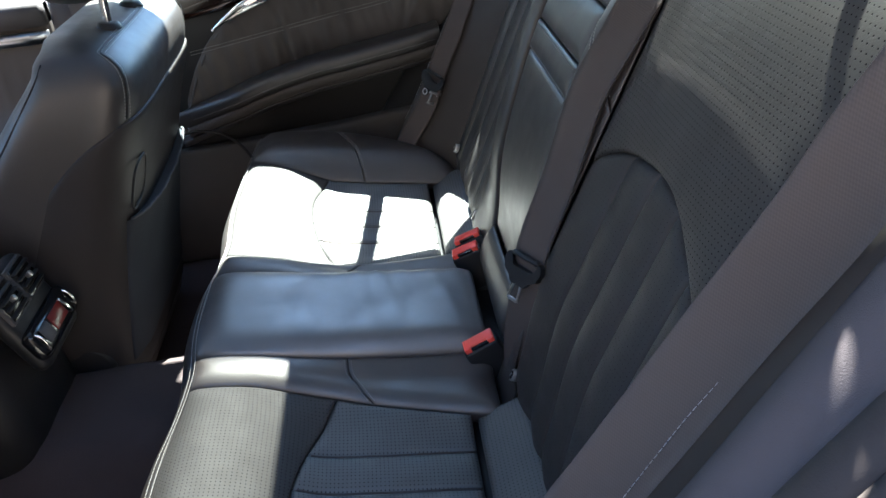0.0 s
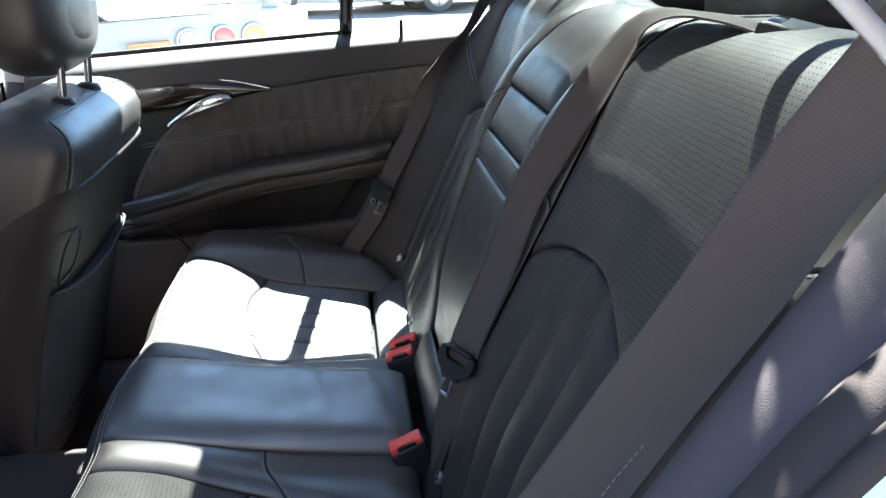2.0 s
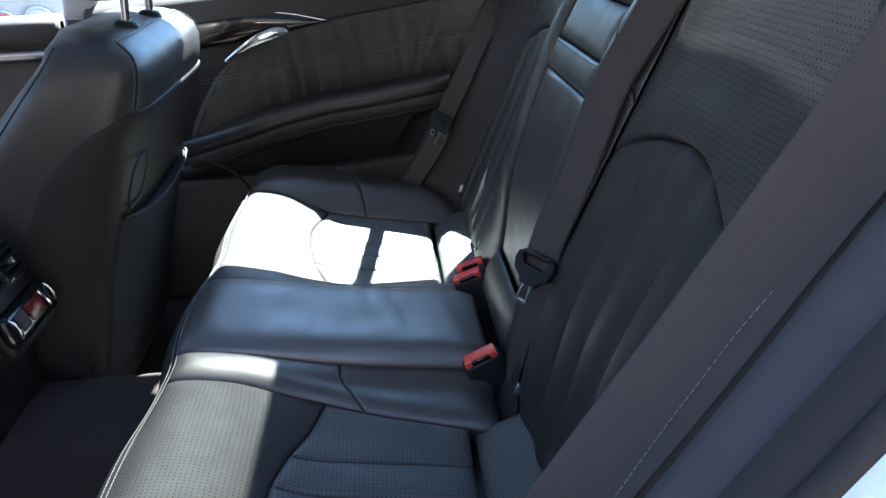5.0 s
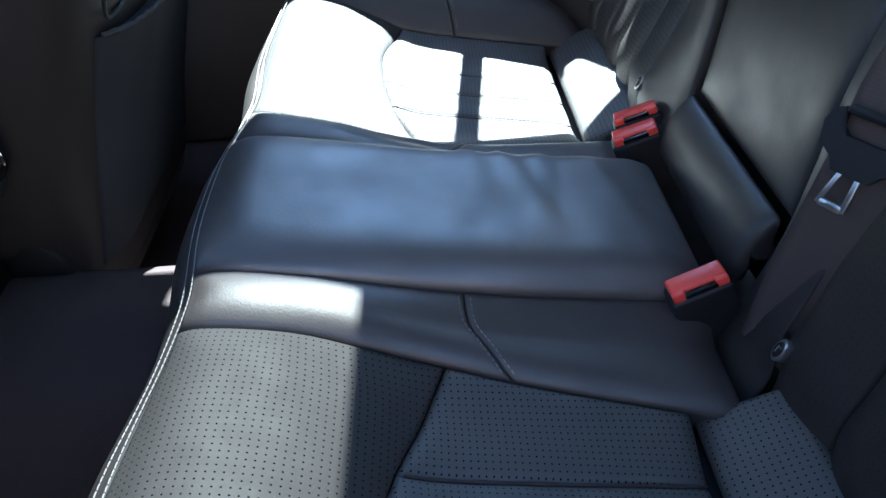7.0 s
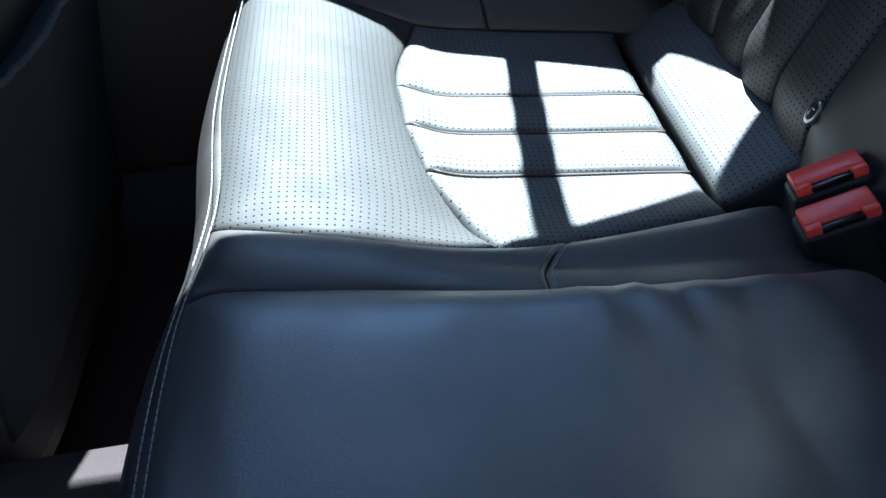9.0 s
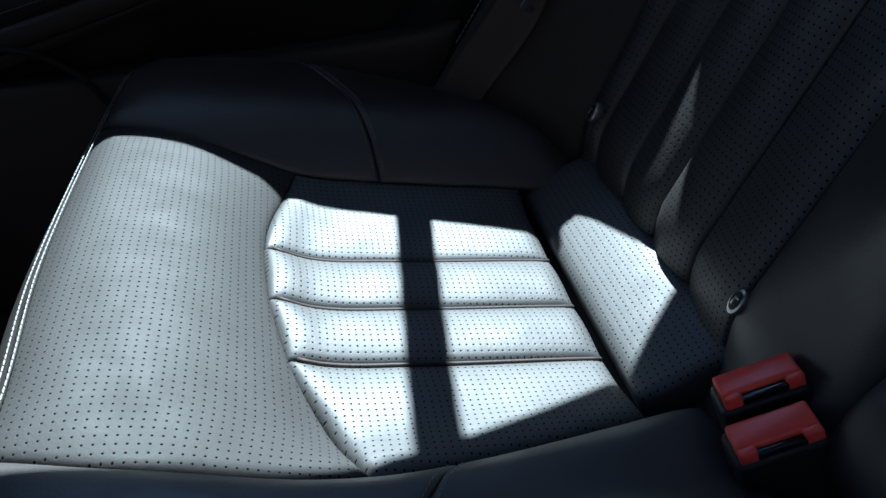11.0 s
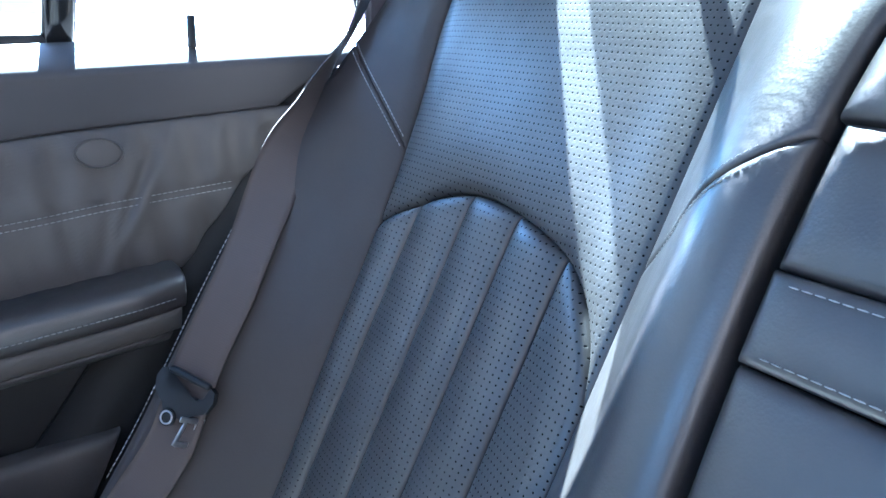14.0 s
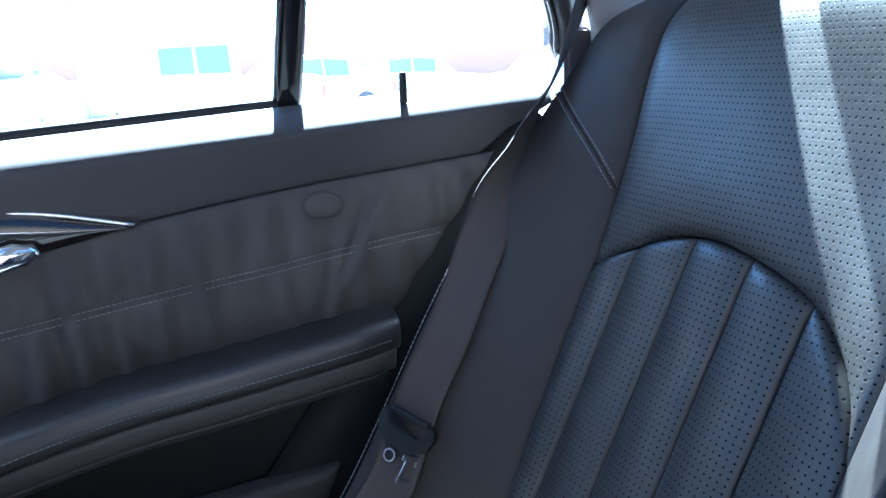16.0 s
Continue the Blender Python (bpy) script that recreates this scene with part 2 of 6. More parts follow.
def panel(name, fn, nu, nv, mat, parent, r=0.006, puff=0.0, reach=0.05, skirt=0.02, flute=0.0, label="", edges="lrtb", uv=None, full=""):
    """A padded cover: fn(u, v) gives place and outward normal; its rim rolls under by r, into the seams."""
    us, vs = spread(nu), spread(nv)
    P = [[fn(u, v) for v in vs] for u in us]
    width = [sum((P[i + 1][j][0] - P[i][j][0]).length for i in range(nu)) for j in range(nv + 1)]
    height = [sum((P[i][j + 1][0] - P[i][j][0]).length for j in range(nv)) for i in range(nu + 1)]
    verts, uvs, faces = [], [], []
    mid = len(us) // 2
    run_v = [[0.0] for _ in us]
    for i in range(nu + 1):
        for j in range(nv):
            run_v[i].append(run_v[i][-1] + (P[i][j + 1][0] - P[i][j][0]).length)
    for i, u in enumerate(us):
        for j, v in enumerate(vs):
            p, n = P[i][j]
            far = 1.0
            ds = [u * width[j] if "l" in edges else far, (1 - u) * width[j] if "r" in edges else far,
                  v * height[i] if "b" in edges else far, (1 - v) * height[i] if "t" in edges else far]
            d = min(ds)
            drop = r - math.sqrt(max(0.0, r * r - (r - d) ** 2)) if d < r else 0.0
            k = min(1.0, (min(x for x, e in zip(ds, "lrbt") if e in full) if full else d) / reach)
            lift = puff * (1 - (1 - k) ** 2) + flute * math.sin(math.pi * u) ** 0.6 * min(1.0, min(ds[2:]) / 0.012) ** 0.5
            verts.append(p + n * (lift - drop))
            uvs.append(uv(p) if uv else ((u - 0.5) * width[j], run_v[i][j]))
    at = lambda i, j: i * (nv + 1) + j
    for i in range(nu):
        for j in range(nv):
            faces.append((at(i, j), at(i + 1, j), at(i + 1, j + 1), at(i, j + 1)))
    ring = [(i, 0) for i in range(nu)] + [(nu, j) for j in range(nv)] + [(i, nv) for i in range(nu, 0, -1)] + [(0, j) for j in range(nv, 0, -1)]
    base = len(verts)
    for i, j in ring:
        p, n = P[i][j]
        verts.append(p - n * (r + skirt))
        uvs.append(uvs[at(i, j)])
    for k, (i, j) in enumerate(ring):
        i2, j2 = ring[(k + 1) % len(ring)]
        faces.append((at(i2, j2), at(i, j), base + k, base + (k + 1) % len(ring)))
    n0 = (P[1][0][0] - P[0][0][0]).cross(P[0][1][0] - P[0][0][0])
    a, b_ = P[mid][nv // 2], P[mid + 1][nv // 2]
    n0 = (b_[0] - a[0]).cross(P[mid][nv // 2 + 1][0] - a[0])
    if n0.dot(a[1]) < 0:
        faces = [f[::-1] for f in faces]
    return link(name, verts, faces, mat, parent, label, uvs)


def lerp(a, b, t):
    return a + (b - a) * t


def curve1(points):
    """Smooth function through (x, y) pairs."""
    xs, ys = zip(*points)
    def f(x):
        if x <= xs[0]:
            return ys[0]
        if x >= xs[-1]:
            return ys[-1]
        for k in range(len(xs) - 1):
            if x <= xs[k + 1]:
                h = xs[k + 1] - xs[k]
                m0 = (ys[k + 1] - ys[k - 1]) / (xs[k + 1] - xs[k - 1]) if k else (ys[1] - ys[0]) / h
                m1 = (ys[k + 2] - ys[k]) / (xs[k + 2] - xs[k]) if k + 2 < len(xs) else (ys[k + 1] - ys[k]) / h
                t = (x - xs[k]) / h
                return ((2 * t ** 3 - 3 * t * t + 1) * ys[k] + (t ** 3 - 2 * t * t + t) * h * m0
                        + (3 * t * t - 2 * t ** 3) * ys[k + 1] + (t ** 3 - t * t) * h * m1)
    return f


def smooth(a, b, x):
    t = min(1.0, max(0.0, (x - a) / (b - a)))
    return t * t * (3 - 2 * t)


def spline(points, n):
    """n + 1 places evenly along a smooth line through the points."""
    pts = [Vector(p) for p in points]
    run = [0.0]
    for a, b in zip(pts, pts[1:]):
        run.append(run[-1] + (b - a).length)
    fs = [curve1([(s, p[k]) for s, p in zip(run, pts)]) for k in range(3)]
    return [Vector([f(run[-1] * i / n) for f in fs]) for i in range(n + 1)]


def sweep(name, path, shape, mat, parent=None, label="", up=Vector((0, 0, 1)), closed=True, caps=True, uv=False):
    """Sweep a flat outline (side, up) along places; up may be a list, one a place."""
    verts, faces, uvs = [], [], []
    n = len(shape)
    dist = 0.0
    for i, p in enumerate(path):
        d = (path[min(i + 1, len(path) - 1)] - path[max(i - 1, 0)]).normalized()
        u0 = up[i] if isinstance(up, list) else up
        side = d.cross(u0).normalized()
        u1 = side.cross(d).normalized()
        dist += (path[i] - path[i - 1]).length if i else 0.0
        for a, b in shape:
            verts.append(p + side * a + u1 * b)
            uvs.append((a, dist))
    for i in range(len(path) - 1):
        for k in range(n if closed else n - 1):
            k2 = (k + 1) % n
            faces.append((i * n + k, i * n + k2, (i + 1) * n + k2, (i + 1) * n + k))
    if caps and closed:
        faces += [tuple(range(n))[::-1], tuple((len(path) - 1) * n + k for k in range(n))]
    return link(name, verts, faces, mat, parent, label, uvs if uv else None)


def ring_shape(r, n=8, flat=1.0):
    return [(r * math.cos(2 * math.pi * k / n), r * flat * math.sin(2 * math.pi * k / n)) for k in range(n)]


def stitches(name, rows, parent, mat=STITCH, length=0.0042, gap=0.0014, thick=0.0004, lift=0.0004, label=""):
    """Rows of short threads: each row is a list of (place, normal)."""
    verts, faces = [], []
    for row in rows:
        runs = [0.0]
        for (a, na), (b, nb) in zip(row, row[1:]):
            runs.append(runs[-1] + (b - a).length)
        def along(d):
            i = 0
            while i < len(runs) - 2 and runs[i + 1] < d:
                i += 1
            f = (d - runs[i]) / max(1e-6, runs[i + 1] - runs[i])
            return row[i][0].lerp(row[i + 1][0], f), row[i][1].lerp(row[i + 1][1], f).normalized()
        pos = 0.0
        while pos + length <= runs[-1]:
            (p, nn), (q, _n) = along(pos), along(pos + length)
            side = (q - p).normalized().cross(nn).normalized() * thick
            k = len(verts)
            hi = nn * lift
            for c, w in ((p, 0.6), (p.lerp(q, 0.5), 1.0), (q, 0.6)):
                verts += [c - side * w - hi, c - side * w * 0.6 + hi * w * 1.6, c + side * w * 0.6 + hi * w * 1.6, c + side * w - hi]
            for f in (0, 4):
                faces += [(k + f, k + f + 1, k + f + 5, k + f + 4), (k + f + 1, k + f + 2, k + f + 6, k + f + 5), (k + f + 2, k + f + 3, k + f + 7, k + f + 6)]
            faces += [(k, k + 1, k + 2, k + 3), (k + 8, k + 9, k + 10, k + 11)]
            pos += length + gap
    return link(name, verts, faces, mat, parent, label)


# ---- rear bench: cushion ----
UP = Vector((0, 0, 1))
c_centre = curve1([(-0.435, 0.448), (-0.405, 0.463), (-0.34, 0.460), (-0.24, 0.446), (-0.14, 0.432), (-0.04, 0.418)])
c_strip = curve1([(-0.435, 0.446), (-0.405, 0.456), (-0.34, 0.448), (-0.28, 0.428), (-0.2, 0.405), (-0.1, 0.388), (-0.03, 0.378)])
c_seat = curve1([(-0.435, 0.443), (-0.405, 0.454), (-0.35, 0.446), (-0.3, 0.421), (-0.26, 0.399), (-0.2, 0.387), (-0.1, 0.370), (-0.03, 0.356)])
c_outer = curve1([(-0.435, 0.440), (-0.405, 0.455), (-0.34, 0.454), (-0.25, 0.440), (-0.14, 0.422), (-0.03, 0.406)])
seam_centre = curve1([(-0.44, 0.104), (-0.36, 0.101), (-0.03, 0.100)])
seam_inner = curve1([(-0.44, 0.162), (-0.36, 0.154), (-0.3, 0.154), (-0.24, 0.159), (-0.18, 0.170), (-0.05, 0.196)])
seam_outer = curve1([(-0.44, 0.510), (-0.36, 0.492), (-0.27, 0.474), (-0.15, 0.468), (-0.03, 0.466)])
edge_outer = curve1([(-0.44, 0.645), (-0.28, 0.650), (-0.2, 0.635), (-0.12, 0.600), (-0.03, 0.520), (0.0, 0.490)])
mid_line = curve1([(-0.44, -0.013), (-0.36, -0.024), (-0.2, -0.027), (0.0, -0.022)])
front_edge = curve1([(-0.66, -0.395), (-0.6, -0.420), (-0.45, -0.434), (-0.3, -0.438), (-0.16, -0.422), (-0.05, -0.434), (0.05, -0.434), (0.16, -0.420), (0.3, -0.430), (0.45, -0.425), (0.6, -0.412), (0.66, -0.395)])
insert_front = curve1([(0.15, -0.236), (0.2, -0.258), (0.25, -0.276), (0.31, -0.288), (0.38, -0.291), (0.43, -0.283), (0.48, -0.264)])


def seat_z(x, w):
    """Height of the cushion at x, w from its middle line."""
    a, b, c = abs(w), seam_inner(x), seam_outer(x)
    z = lerp(c_centre(x), c_strip(x), smooth(0.07, 0.135, a))
    z = lerp(z, c_seat(x), smooth(b - 0.02, b + 0.05, a))
    z = lerp(z, c_outer(x), smooth(c - 0.04, c + 0.07, a))
    return z - 0.03 * smooth(edge_outer(x) - 0.03, edge_outer(x) + 0.03, a)


def on_seat(x, w, side=1.0):
    y = mid_line(x) * (1.0 - 0.6 * smooth(0.40, 0.52, w)) + side * w
    e = 0.004
    z = seat_z(x, w)
    n = Vector((-(seat_z(x + e, w) - z) / e, -(seat_z(x, w + e) - z) / e * side, 1.0)).normalized()
    return Vector((x, y, z)), n


seat_uv = lambda p: (p.y, p.x)
back_uv = lambda p: (p.y, math.hypot(p.x, p.z) + 0.2 * max(0.0, p.x - 0.2))
bench = empty("rear_bench_cushion", "black leather rear bench cushion with perforated seats and pale double stitching", "car seat")
for side in (-1.0, 1.0):
    def front(u, v):
        w0 = lerp(seam_inner(-0.3), seam_outer(-0.3), u)
        x0 = front_edge(mid_line(-0.43) + side * w0)
        x = lerp(x0, insert_front(lerp(0.158, 0.476, u)), v)
        return on_seat(x, lerp(seam_inner(x), seam_outer(x), u), side)
    panel("thigh_panel", front, 36, 24, LEATHER_PERF, bench, 0.0035, 0.007, 0.05, uv=seat_uv)
    cuts = [None, *(curve1([(-0.29, a + 0.009 * side), (-0.07, b + 0.009 * side)]) for a, b in ((0.252, 0.252), (0.308, 0.310), (0.366, 0.370))), None]
    cuts[0], cuts[4] = seam_inner, seam_outer
    for k in range(4):
        def strip_(u, v, a=cuts[k], b=cuts[k + 1]):
            w0 = lerp(a(-0.27), b(-0.27), u)
            x = lerp(insert_front(w0), -0.070, v)
            return on_seat(x, lerp(a(x), b(x), u), side)
        panel("seat_flute", strip_, 14, 26, LEATHER_PERF_SEAT, bench, 0.0045, 0.0, 0.05, 0.015, 0.007, uv=seat_uv)
    for k in (1, 2, 3):
        path = []
        for i in range(31):
            x = lerp(insert_front(cuts[k](-0.27)) + 0.004, -0.072, i / 30)
            p, n = on_seat(x, cuts[k](x), side)
            path.append(p + n * 0.0004)
        sweep("flute_seam", path, ring_shape(0.0016, 6), SEAM, bench, "fine brown seam")
    def pad(u, v):
        w = lerp(0.200, 0.480, u)
        p = Vector((lerp(-0.064, 0.004, v), side * w - 0.008, lerp(0.364, 0.396, v) + 0.002 * math.sin(math.pi * v)))
        return p, Vector((-0.42, 0, 0.9))
    panel("crease_pad", pad, 26, 12, LEATHER_PERF_SEAT, bench, 0.0045, 0.003, 0.012, 0.03, uv=seat_uv)
    def strip_seam(t):
        return lerp(-0.222, -0.192, t) - 0.012 * math.sin(math.pi * t)
    def strip(u, v, rear):
        w0 = lerp(0.105, 0.168, u)
        x0, xs_ = front_edge(mid_line(-0.43) + side * w0), strip_seam(u)
        x = lerp(xs_, -0.03, v) if rear else lerp(x0, xs_, v)
        return on_seat(x, lerp(seam_centre(x), seam_inner(x), u), side)
    for rear in (False, True):
        panel("side_strip", lambda u, v, k=rear: strip(u, v, k), 16, 24, LEATHER_SEAT, bench, 0.003, 0.009, 0.028, full="lrt" if rear else "lrb")
    def bolster_seam(t):
        return lerp(-0.195, -0.262, t) + 0.012 * math.sin(math.pi * t)
    def outer(u, v, rear):
        w0 = lerp(0.505, 0.645, u)
        x0, xs_ = front_edge(side * w0), bolster_seam(u)
        x = lerp(xs_, -0.012, v) if rear else lerp(x0, xs_, v)
        return on_seat(x, lerp(seam_outer(x), edge_outer(x), u), side)
    for rear in (False, True):
        panel("outer_bolster", lambda u, v, k=rear: outer(u, v, k), 24, 24, LEATHER_SEAT, bench, 0.003, 0.013, 0.05, full="lrt" if rear else "lrb")
    for fn, w0, w1, puff, reach in ((strip_seam, seam_centre, seam_inner, 0.009, 0.028), (bolster_seam, seam_outer, edge_outer, 0.013, 0.05)):
        for off in (-0.0045, 0.0045):
            row = []
            for i in range(41):
                t = lerp(0.05, 0.95, i / 40)
                x = fn(t) + off
                a_, b_ = w0(x), w1(x)
                p, n = on_seat(x, lerp(a_, b_, t), side)
                k = min(1.0, min(t, 1 - t) * (b_ - a_) / reach)
                row.append((p + n * (puff * (1 - (1 - k) ** 2) + 0.0009), n))
            stitches("seam_thread", [row], bench, length=0.0036, gap=0.0012, thick=0.0003)


def centre(u, v):
    w = lerp(-1, 1, u) * 0.102
    x = lerp(front_edge(w + mid_line(-0.43)), -0.030, v)
    p, n = on_seat(x, abs(w), 1.0 if w >= 0 else -1.0)
    k = smooth(0.0, 0.1, u) * smooth(1.0, 0.9, u)
    crease = 0.0
    for x0, slant, deep, wide in ((-0.205, 0.10, 0.0016, 0.010), (-0.172, 0.28, 0.0026, 0.008), (-0.140, -0.12, 0.0015, 0.007), (-0.092, 0.2, 0.0012, 0.012)):
        d = (x - x0 + slant * (w - 0.06)) / wide
        crease += deep * (math.exp(-d * d) - 0.8 * math.exp(-(d - 1.7) ** 2)) * smooth(-0.085, 0.05, w)
    p.z += k * (crease + 0.0022 * noise.noise(Vector((x * 9, w * 7, 3))) + 0.0009 * noise.noise(Vector((x * 26, w * 18, 5))))
    return p, n


panel("centre_cushion", centre, 40, 60, LEATHER_CENTRE, bench, 0.008, 0.010, 0.05, label="smooth black leather centre cushion with faint creases")


def front_face(u, v):
    y = lerp(-0.66, 0.66, u)
    x = front_edge(y)
    a = v * 1.0
    zt = seat_z(-0.434, min(abs(y + 0.016), 0.66))
    return Vector((x - 0.034 * math.sin(math.pi * min(1.0, a * 2.2)) * (1 - a) - 0.006 + 0.06 * a, y, lerp(zt - 0.004, 0.15, a))), Vector((-1, 0, 0.15)).normalized()


panel("front_apron", front_face, 60, 16, LEATHER, bench, 0.005, 0.006, 0.03)
rows = []
for dx, dz in ((-0.0026, 0.0010), (0.0050, 0.0046)):
    row = []
    for i in range(161):
        y = lerp(-0.645, 0.645, i / 160)
        x = front_edge(y) + dx
        z = seat_z(max(x, -0.435), min(abs(y + 0.016), 0.66)) + dz + 0.001
        row.append((Vector((x, y, z)), Vector((-0.3, 0, 1)).normalized()))
    rows.append(row)
stitches("front_seam_thread", rows, bench, length=0.0044, gap=0.0008, thick=0.00022)
# upholstered block under the covers
bm = bmesh.new()
box(bm, (0.36, 1.20, 0.19), pose(-0.225, 0, 0.235), 0.02)
box(bm, (0.16, 1.12, 0.20), pose(0.005, 0, 0.245), 0.01)
part("seat_base", bm, PLASTIC, bench)

# ---- rear bench: backrest ----
SLOPE = math.atan2(1.0, 0.455)
ROLL_Z, ROLL_R = 0.895, 0.080


def back_line(s):
    """Place and forward normal on the flat of the backrest; s is the height up to the roll of its top."""
    if s <= ROLL_Z:
        return Vector((0.455 * (s - 0.42), 0, s)), Vector((-math.sin(SLOPE), 0, math.cos(SLOPE)))
    a = SLOPE - (s - ROLL_Z) / ROLL_R
    x0 = 0.455 * (ROLL_Z - 0.42)
    if a >= 0:
        x = x0 + ROLL_R * (math.sin(SLOPE) - math.sin(a))
        z = ROLL_Z + ROLL_R * (math.cos(a) - math.cos(SLOPE))
        return Vector((x, 0, z)), Vector((-math.sin(a), 0, math.cos(a)))
    over = -a * ROLL_R
    return Vector((x0 + ROLL_R * math.sin(SLOPE) + over, 0, ROLL_Z + ROLL_R * (1 - math.cos(SLOPE)))), UP.copy()


TOP_S = ROLL_Z + SLOPE * ROLL_R + 0.06
arch = curve1([(0.195, 0.650), (0.21, 0.688), (0.235, 0.716), (0.27, 0.737), (0.33, 0.751), (0.38, 0.754), (0.42, 0.745), (0.46, 0.727), (0.5, 0.704)])
seam_wing = curve1([(0.34, 0.478), (0.5, 0.482), (0.6, 0.490), (0.72, 0.496), (0.8, 0.508), (0.88, 0.528), (1.0, 0.536)])
wing_out = curve1([(0.34, 0.118), (0.415, 0.105), (0.465, 0.097), (0.53, 0.091), (0.60, 0.086), (0.66, 0.080), (0.70, 0.075), (0.77, 0.060), (0.82, 0.040), (0.86, 0.024), (0.92, 0.006), (0.98, -0.012)])
wing_y = curve1([(0.34, 0.586), (0.5, 0.597), (0.7, 0.601), (0.8, 0.607), (0.86, 0.622), (0.95, 0.622), (1.0, 0.610)])
centre_h = curve1([(0.36, -0.010), (0.45, -0.002), (0.50, 0.012), (0.57, 0.036), (0.65, 0.050), (0.77, 0.058), (0.86, 0.046), (0.93, 0.014), (1.0, -0.006)])
CENTRE = -0.012


def seat_h(w, s, side=1.0):
    """Height of the seat's face over the plane; the driver's side is the fuller one."""
    full = 0.026 * smooth(0.40, 0.58, s) * lerp(1.0, 0.1, smooth(0.86, 1.0, s)) if side < 0 else 0.004 * smooth(0.40, 0.50, w)
    return full + 0.008 * smooth(0.26, 0.19, w) - 0.018 * smooth(0.43, 0.38, s)


def on_back(y, s, h):
    p, n = back_line(s)
    return Vector((p.x, y, p.z)) + n * h, n


def arch_of(w, side):
    return arch(w + 0.025) - 0.014 if side < 0 else arch(w)


def wing_rim(s, side):
    """Rim of the side wing: distance from the middle and height."""
    if side < 0:
        return wing_y(s) - 0.004 - 0.018 * smooth(0.78, 0.88, s), wing_out(s) + 0.004 * smooth(0.86, 0.74, s) - 0.010 * smooth(0.80, 0.9, s)
    return wing_y(s), wing_out(s)


def wing_h(t, s, side):
    return lerp(seat_h(seam_wing(s), s, side), wing_rim(s, side)[1], t ** 1.3) + 0.005 * math.sin(math.pi * t)


def rail_h(u, s, side):
    top = centre_h(s) + 0.004
    low = seat_h(0.198, s, side) + 0.002
    if side < 0:
        top -= smooth(0.82, 0.98, s) * 0.010
    return lerp(top, low, 0.35 * smooth(0.1, 1.0, u) + 0.65 * smooth(0.3, 1.0, u)) + 0.004 * math.sin(math.pi * u)


